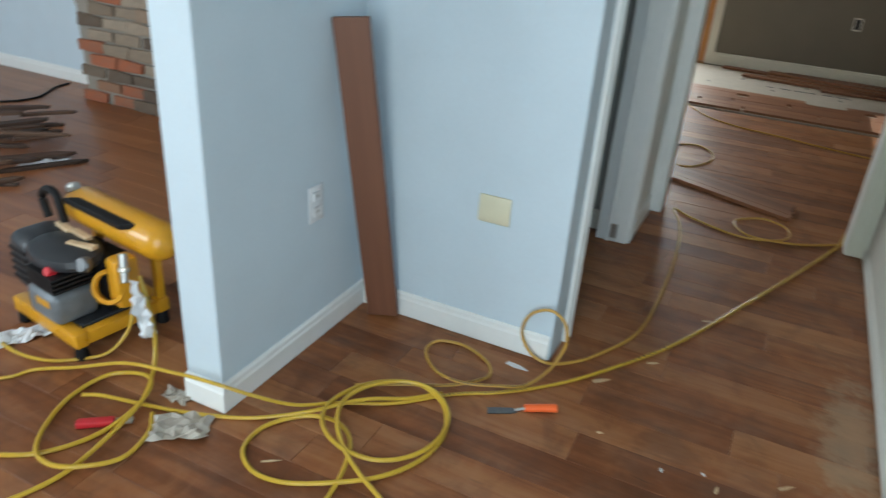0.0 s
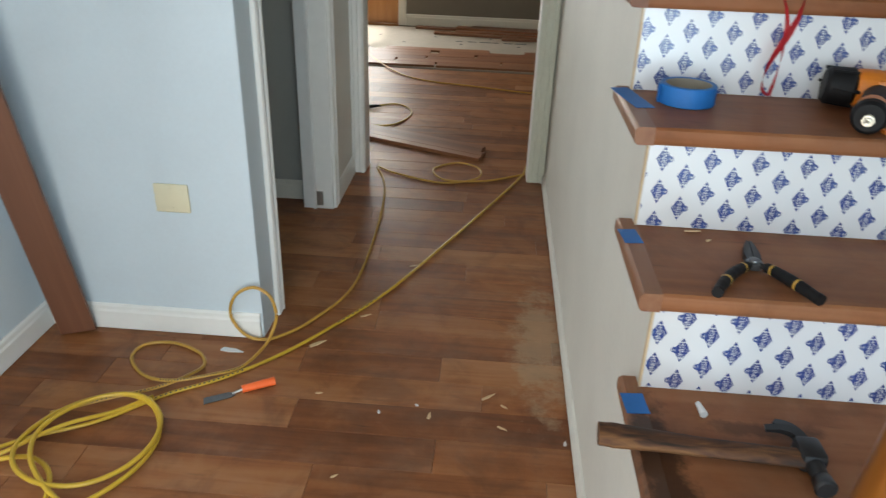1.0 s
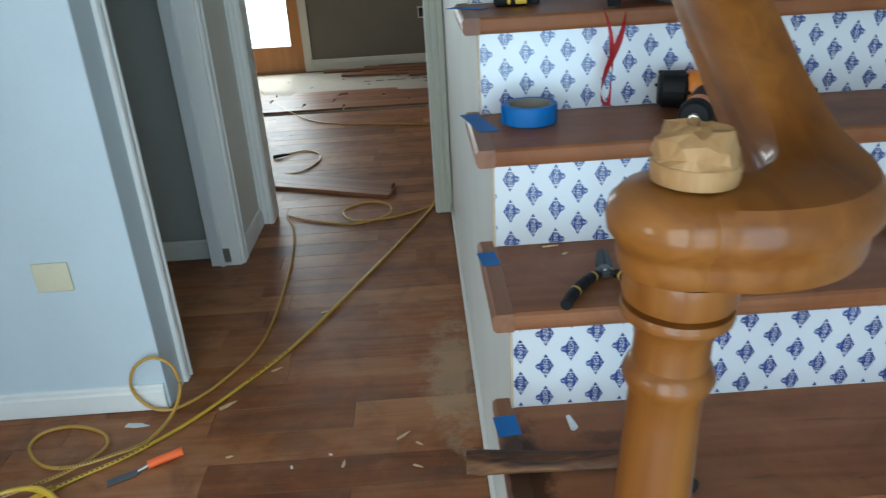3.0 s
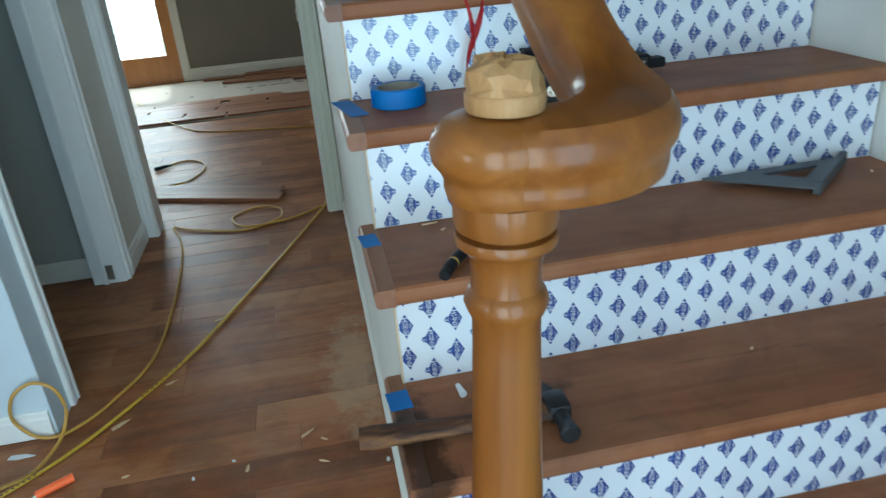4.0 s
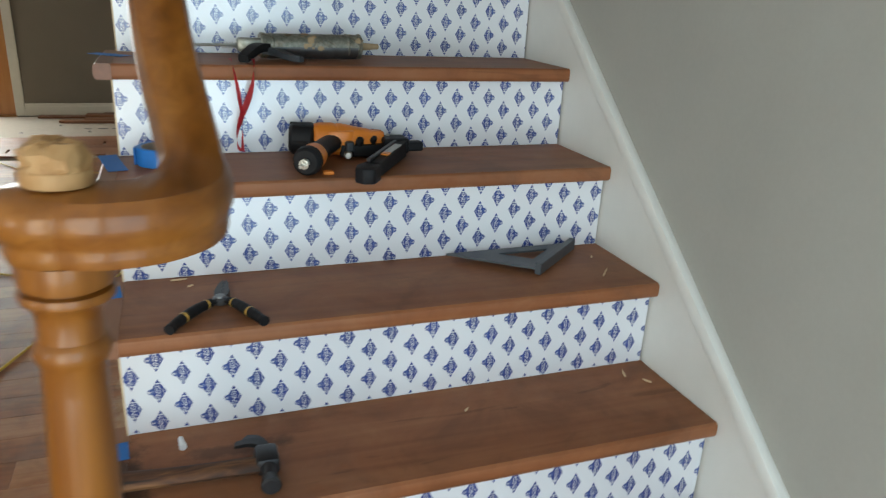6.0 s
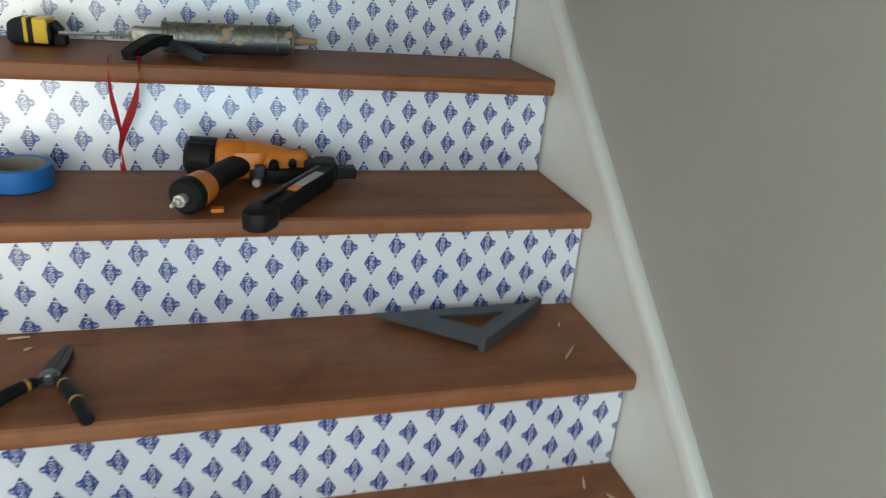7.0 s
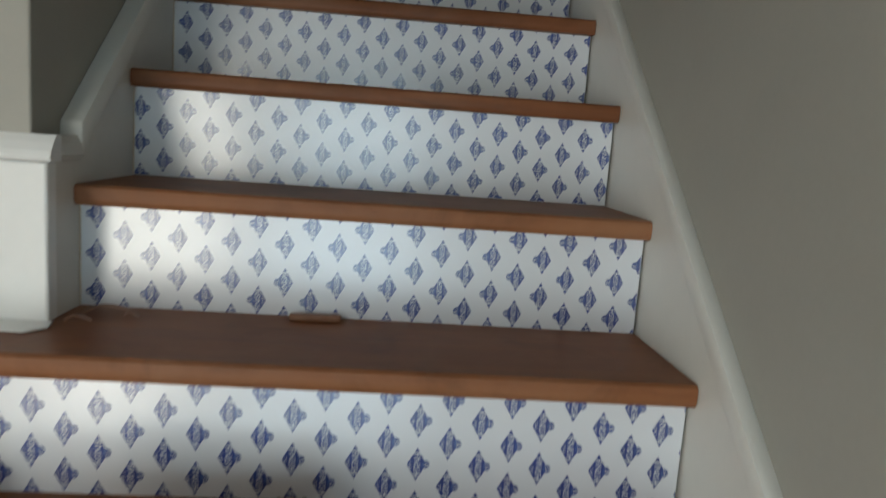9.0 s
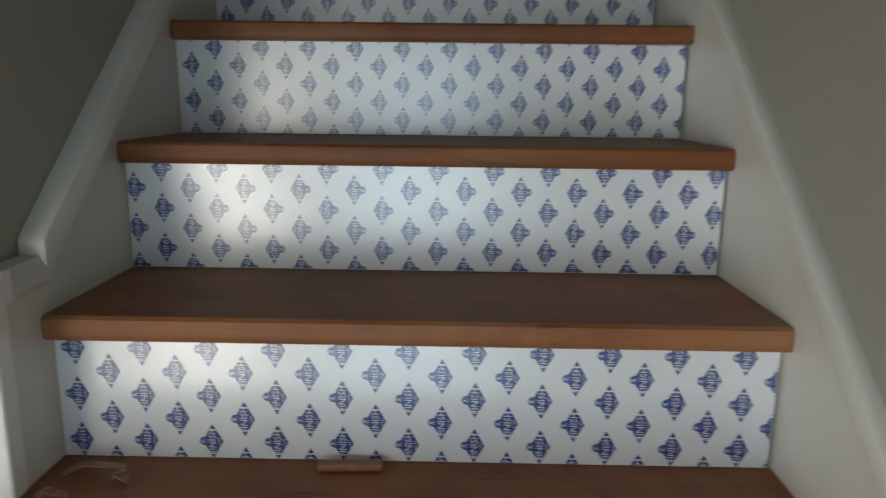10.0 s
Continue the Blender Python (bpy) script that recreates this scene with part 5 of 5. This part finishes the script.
tag_bm = bmesh.new()
bmesh.ops.create_grid(tag_bm, x_segments=4, y_segments=12, size=0.5)
crease = random.Random(21)
for v in tag_bm.verts:
    v.co = Vector((v.co.x * 0.042 * (1 - 0.4 * abs(v.co.y)) + crease.uniform(-0.008, 0.008), crease.uniform(-0.012, 0.012), v.co.y * 0.20))
bmesh.ops.solidify(tag_bm, geom=tag_bm.faces[:], thickness=0.0012)
solid("paper_tag", tag_bm, M_PLASTICWHITE, "crumpled white paper tag tied to the compressor hose", "paper tag", "thing", m=pose(-1.945, 0.862, 0.185, 4, -6, 30))
crumpled("wrapper", -1.655, 0.695, 30, 0.15, 0.10, 0.022, M_WRAP, "crumpled pale plastic wrapper on the floor", "wrapper", 3)
crumpled("wrapper", -1.76, 0.79, 10, 0.08, 0.05, 0.02, M_WRAP, "crumpled white paper by the wall end", "paper", 5)
crumpled("paper_scrap", -2.36, 0.76, 60, 0.16, 0.06, 0.03, M_PLASTICWHITE, "crumpled white paper on the floor", "paper", 8)
crumpled("paper_scrap", -3.60, 1.78, 50, 0.22, 0.07, 0.02, M_PLASTICWHITE, "pale paper strip among the scraps", "paper", 9)
marker = thing("utility_knife", pose(-1.845, 0.60, 0.001, 0, 0, 38), "red handled utility knife on the floor", "utility knife")
part("handle", box(-0.055, 0.04, -0.013, 0.013, 0.0, 0.02, 0.006), M_RED, marker, smooth=True)
part("blade_holder", box(0.04, 0.085, -0.009, 0.009, 0.003, 0.015, 0.003), M_STEEL, marker, smooth=True)


def compressor():
    t = thing("air_compressor", pose(-2.25, 0.94, 0, 0, 0, -9), "yellow portable air compressor with a black motor and grey pump", "air compressor")

    def tank(y, z, r, x0, x1):
        m = Matrix.Translation((x0, y, z)) @ Matrix.Rotation(radians(90), 4, "Y")
        l = x1 - x0
        return lathe([(0.004, 0.0), (r * 0.55, 0.008), (r * 0.85, 0.028), (r, 0.06), (r, l - 0.06), (r * 0.85, l - 0.028), (r * 0.55, l - 0.008), (0.004, l)], 28, m=m)
    top = part("tank", tank(0.10, 0.335, 0.060, -0.21, 0.30), M_TANK, t, smooth=True)
    part("drain_cap", rod((-0.185, 0.085, 0.385), (-0.150, 0.085, 0.402), 0.020, 0.016, 14), M_STEEL, top, "bright steel cap", smooth=True)
    part("decal", prism([(-0.13, 0.025), (0.16, 0.025), (0.19, 0.062), (-0.10, 0.062)], "z", 0.368, 0.388, bevel=0.004), M_BLACK, top, "black decal panel")
    # Skid: a rectangle of yellow channel on rubber feet.
    for y in (-0.135, 0.140):
        part("skid_rail", box(-0.19, 0.165, y - 0.020, y + 0.020, 0.042, 0.092, 0.006), M_TANK, t, smooth=True)
    for x in (-0.172, 0.147):
        part("cross_rail", box(x - 0.018, x + 0.018, -0.114, 0.119, 0.046, 0.088, 0.006), M_TANK, t, smooth=True)
        part("post", box(x - 0.013, x + 0.013, 0.127, 0.153, 0.092, 0.300, 0.004), M_TANK, t, smooth=True)
        for y in (-0.135, 0.140):
            part("rubber_foot", rod((x, y, 0.0), (x, y, 0.043), 0.021, 0.017, 14), M_BLACK, t, smooth=True)
    part("base_plate", box(-0.15, 0.128, -0.112, 0.117, 0.080, 0.094, 0.003), M_GREY, t)
    shroud = part("motor_shroud", box(-0.225, -0.085, -0.125, 0.035, 0.105, 0.300, 0.040, seg=3), M_GREY, t, "dark plastic motor shroud", smooth=True)
    for i in range(5):
        part("vent", box(-0.200, -0.110, -0.1285, -0.1225, 0.150 + i * 0.024, 0.160 + i * 0.024, 0.001), M_BLACK, shroud)
    part("motor", rod((-0.10, -0.04, 0.205), (0.05, -0.04, 0.205), 0.072, 0.066, 26), M_BLACK, t, "black motor housing", smooth=True)
    pump = part("pump", box(-0.060, 0.100, -0.165, -0.030, 0.094, 0.195, 0.022, seg=3), M_PUMP, t, "scuffed grey pump cover", smooth=True)
    part("label", box(0.000, 0.070, -0.1665, -0.1645, 0.150, 0.172), M_TANK, pump, "yellow label")
    for i in range(4):
        part("fin", box(-0.052, 0.092, -0.158, -0.034, 0.199 + i * 0.014, 0.206 + i * 0.014, 0.001), M_BLACKSTEEL, pump)
    part("pressure_switch", rod((0.045, -0.125, 0.252), (0.052, -0.148, 0.262), 0.017, 0.014, 14), M_RED, t, "red switch knob", smooth=True)
    cover = part("top_cover", lathe([(0.085, 0.252), (0.112, 0.258), (0.118, 0.272), (0.112, 0.290), (0.085, 0.303), (0.030, 0.308)], 30, m=Matrix.Translation((-0.005, -0.055, 0)) @ Matrix.Diagonal((1.12, 0.80, 1, 1))), M_GREY, t, "dark rounded top cover", smooth=True)
    for x, y, l, rz in ((-0.095, 0.000, 0.085, -6), (-0.010, 0.004, 0.090, -2), (0.055, -0.035, 0.095, 20)):
        part("stripe", box(-l / 2, l / 2, -0.011, 0.011, 0.300, 0.313, 0.002), M_SPLINTER, cover, "pale tan stripe", m=pose(x, y, 0, 0, 0, rz))
    part("pressure_gauge", rod((0.120, -0.060, 0.275), (0.126, -0.085, 0.285), 0.024, 0.024, 18), M_BLADE, t, smooth=True)
    # Added black filler keeps the hollow between pump and tank dark.
    part("motor_block", box(-0.075, 0.135, -0.020, 0.085, 0.094, 0.262, 0.015), M_BLACK, t, "added black filler in the hollow between pump and tank", smooth=True)
    ring = ring_solid([(0.040, -0.010), (0.052, -0.010), (0.055, 0.0), (0.052, 0.010), (0.040, 0.010), (0.037, 0.0)], 24)
    part("hose_hook", ring, M_TANK, t, smooth=True, m=pose(0.165, -0.030, 0.205, 68, 0, 28))
    part("manifold", box(0.150, 0.215, -0.030, 0.045, 0.140, 0.300, 0.016), M_TANK, t, smooth=True)
    coupling = part("coupling", rod((0.225, -0.010, 0.330), (0.250, -0.030, 0.250), 0.013, 0.011, 14), M_STEEL, t, smooth=True)
    part("collar", rod((0.236, -0.018, 0.292), (0.240, -0.022, 0.278), 0.017, 0.017, 14), M_FITTING, coupling, smooth=True)
    part("grip", sweep(spline([(-0.215, 0.015, 0.30), (-0.235, 0.015, 0.365), (-0.195, 0.015, 0.400), (-0.145, 0.015, 0.392), (-0.120, 0.015, 0.31)], 6), circle(0.013, 10)), M_BLACK, t, "black carrying grip", smooth=True)


compressor()

# Scrap wood by the fireplace and loose boards in the far room.
r = random.Random(12)
for cx, cy, n, spread in ((-4.22, 2.08, 7, 0.16), (-3.92, 1.90, 7, 0.17), (-3.62, 1.66, 4, 0.16), (-3.50, 1.47, 2, 0.06)):
    for i in range(n):
        l, w = r.uniform(0.16, 0.46), r.uniform(0.014, 0.032)
        solid("scrap_strip", prism([(-l / 2, -w), (l * r.uniform(0.3, 0.5), -w * r.uniform(0.3, 1)), (l / 2, w * r.uniform(-0.3, 0.5)), (l * 0.3, w), (-l * r.uniform(0.35, 0.5), w * r.uniform(0.4, 1))], "z", 0.0, 0.016, bevel=0.002), M_DARKWOOD,
              "dark splintered strip of torn-out wood on the living room floor", "scrap wood", "thing",
              m=pose(cx + r.uniform(-spread, spread), cy + r.uniform(-spread, spread) * 0.7, 0.0005 + 0.0163 * i, 0, 0, r.uniform(15, 70)), group="torn-out wood strips")
cable("power_cord", [(-5.3, 2.05, 0.006), (-4.95, 2.16, 0.006), (-4.674, 2.31, 0.006), (-4.60, 2.50, 0.006), (-4.72, 2.72, 0.006), (-4.745, 2.85, 0.006)], 0.007, M_BLACK, "black power cord along the living room wall", "power cord")
for i, (dx, dy) in enumerate(((0, 0), (0.012, 0.0525), (0.004, 0.105), (0.010, 0.1575))):
    solid("loose_board", box(-0.56, 0.36, -0.026, 0.026, 0.0005, 0.019, 0.0015), M_LOOSE, "narrow hardwood board lying in the far room", "board", "thing",
          m=pose(-0.62 + dx, 3.40 + dy, 0, 0, 0, -23), group="boards past the opening")
for i, (x, y, rz, l, z) in enumerate(((-0.2, 6.93, -4, 1.7, 0), (0.1, 6.80, -3, 1.5, 0), (-0.05, 6.66, -6, 1.6, 0), (0.2, 6.95, -2, 1.4, 0.02), (0.3, 6.6, 3, 1.0, 0), (0.0, 6.86, -8, 1.3, 0.02))):
    solid("spare_board", box(-l / 2, l / 2, -0.045, 0.045, 0.0005, 0.0195, 0.0015), M_LOOSE, "spare hardwood floorboard stacked by the far wall", "board", "thing", m=pose(x, y, z, 0, 0, rz), group="boards by the far wall")

# Glazed double door of the far room and the garden beyond it.


def glazed_door(x0, x1, n):
    t = thing("door_%d" % n, pose(0, 0, 0), "orange varnished wooden door with full-height glass", "door", kind="structure")
    w = 0.115
    part("stile", box(x0, x0 + w, 7.13, 7.17, 0.012, 2.05, 0.003), M_DOORWOOD, t)
    part("stile", box(x1 - w, x1, 7.13, 7.17, 0.012, 2.05, 0.003), M_DOORWOOD, t)
    part("rail", box(x0 + w, x1 - w, 7.13, 7.17, 0.012, 0.255, 0.003), M_DOORWOOD, t)
    part("rail", box(x0 + w, x1 - w, 7.13, 7.17, 1.90, 2.05, 0.003), M_DOORWOOD, t)
    g = part("pane", box(x0 + w, x1 - w, 7.147, 7.153, 0.255, 1.90), M_GLASS, t)
    g.visible_shadow = False


glazed_door(-2.135, -1.25, 4)
glazed_door(-3.03, -2.145, 5)
solid("threshold", box(-3.05, -1.24, 7.09, 7.22, -0.02, 0.010, 0.003), M_DOORWOOD, "orange wooden threshold under the glazed doors", "threshold")
solid("trim_door_side", box(-1.245, -1.165, 7.082, 7.10, 0.003, 2.12, 0.004), M_CREAM, "cream casing beside the glazed door", "door casing")
solid("trim_door_left", box(-3.13, -3.045, 7.082, 7.10, 0.003, 2.12, 0.004), M_CREAM, "cream casing beside the glazed door", "door casing")
solid("trim_door_head", box(-3.045, -1.245, 7.082, 7.10, 2.07, 2.15, 0.004), M_CREAM, "cream casing above the glazed door", "door casing")
solid("ground", box(-30, 20, 7.25, 30, -0.12, -0.08), M_PAPER, "sunlit ground outside the glazed doors", "ground")
solid("backdrop", box(-12, 8, 9.2, 9.3, -0.1, 3.2), M_OUT, "glowing backdrop of a blurred garden beyond the glazed doors", "backdrop")

# Brick fireplace breast: mortar core with single bricks.
fire = thing("fireplace", pose(-3.5, 2.68, 0), "weathered brick fireplace breast with uneven joints", "fireplace", kind="structure")
part("mortar", box(-0.86, 0.86, 0.012, 0.24, 0.0, 2.445), M_MORTAR, fire)
brick_sets = []
for s in range(4):
    bm = box(-0.5, 0.5, -0.5, 0.5, -0.5, 0.5)
    bmesh.ops.transform(bm, matrix=Matrix.Diagonal((0.196, 0.03, 0.064, 1)), verts=bm.verts[:])
    for v in bm.verts:
        v.co += Vector((rng.uniform(-0.012, 0.012), rng.uniform(-0.005, 0.005), rng.uniform(-0.008, 0.008)))
    bmesh.ops.bevel(bm, geom=bm.edges[:], offset=0.004, segments=1, affect="EDGES")
    brick_sets.append(finish("brick", bm, M_BRICK))


def brick(m):
    ob = new("brick", brick_sets[rng.randrange(4)])
    ob.parent = fire
    ob.matrix_basis = m


for row in range(31):
    for i in range(9):
        x = -0.86 + 0.10 + i * 0.206 - (0.10 if row % 2 else 0) + rng.uniform(-0.02, 0.02)
        if -0.80 < x < 0.80:
            brick(pose(x, 0.006 + rng.uniform(-0.008, 0.006), 0.038 + row * 0.076, 0, 0, rng.uniform(-1.5, 1.5)))
    brick(pose(-0.866, 0.12, 0.038 + row * 0.076, 0, 0, 90))

# ---- underlay and unfinished floor edge ----
solid("underlay", box(-3.9, WALL_X - 0.01, 5.335, 7.07, -0.02, -0.004), M_PAPER, "tan paper underlay in the unfinished far room", "underlay")
marks = bmesh.new()
for i in range(3):
    for j in range(7):
        x, y = -2.4 + j * 0.52 + 0.26 * (i % 2), 5.98 + i * 0.30
        prism([(x, y), (x + 0.035, y), (x + 0.012, y + 0.06)], "z", -0.0038, -0.0034, marks)
for j in range(6):
    box(-0.62 + j * 0.11, -0.56 + j * 0.11 + 0.02 * (j % 3), 6.42, 6.455, -0.0038, -0.0034, bm=marks)
solid("underlay_print", marks, M_PRINTDARK, "rows of dark print on the tan underlay", "print", "stuff")
patch = [(5.285, 0.62, 0.8), (5.285, -0.25, 0.92), (5.285, -1.20, 0.95), (5.285, -2.15, 0.92), (5.397, 0.36, 1.1), (5.397, -0.62, 0.84), (5.397, -1.55, 0.98), (5.397, -2.50, 0.9),
         (5.509, 0.55, 0.9), (5.509, -0.36, 0.9), (5.509, -1.26, 0.88), (5.509, -2.12, 0.8), (5.621, -0.05, 0.7), (5.621, -0.88, 0.92), (5.621, -1.82, 0.92), (5.733, -1.25, 0.9), (5.733, -2.1, 0.76), (5.845, -1.75, 0.8),
         (5.621, 0.72, 0.7), (5.733, -0.30, 0.85), (5.733, 0.60, 0.8), (5.845, -0.75, 0.9), (5.845, 0.45, 0.9)]
for y, x, l in patch:
    solid("dry_laid_board", box(-l / 2, l / 2, -0.055, 0.055, -0.0036, 0.013, 0.001), M_LOOSE, "floorboard laid loosely past the finished edge", "board", "thing", m=pose(x, y + 0.115, 0, 0, 0, rng.uniform(-0.6, 0.6)), group="dry-laid boards")

# ---- floor planks: single boards where the camera passes, joined ones beyond ----
PW = 0.122
LENGTHS = (0.42, 0.58, 0.74, 0.92, 1.1)


def plank_bm(l, bm=None, x=0.0, y=0.0):
    a, b, c = l / 2 - 0.0004, PW / 2 - 0.0004, 0.0008
    pts = [(-a, -b), (a, -b), (a, b), (-a, b)]
    out = bm or bmesh.new()
    lo = [out.verts.new((x + u, y + v, -0.022)) for u, v in pts]
    mid = [out.verts.new((x + u, y + v, -c)) for u, v in pts]
    top = [out.verts.new((x + u * (1 - c / a), y + v * (1 - c / b), 0)) for u, v in pts]
    for p, q in ((lo, mid), (mid, top)):
        for i in range(4):
            out.faces.new((p[i], p[(i + 1) % 4], q[(i + 1) % 4], q[i]))
    out.faces.new(top)
    return out


PLANKS = {l: finish("plank", plank_bm(l), M_PLANK) for l in LENGTHS}
rest = bmesh.new()
count = 0
y = 1.354 + PW / 2 - PW * 24
while y < 5.27:
    x = -6.6 - rng.uniform(0, 0.5)
    right = WALL_X
    while x < right:
        l = rng.choice(LENGTHS)
        cx = x + l / 2
        x += l
        if cx - l / 2 > right - 0.05 or cx + l / 2 < -6.6:
            continue
        near = -2.6 < cx < 0.45 and 0.2 < y < 5.3 and count < 300
        if near:
            ob = new("plank", PLANKS[l])
            ob.parent = floor
            ob.matrix_basis = pose(cx, y, rng.uniform(-0.0004, 0.0003))
            count += 1
        else:
            x0, x1 = max(cx - l / 2, -6.598), min(cx + l / 2, right - 0.004)
            plank_bm(x1 - x0, rest, (x0 + x1) / 2, y)
    y += PW
joined = part("planks_beyond", rest, M_PLANKS, floor)
tagged(joined, kind="stuff")
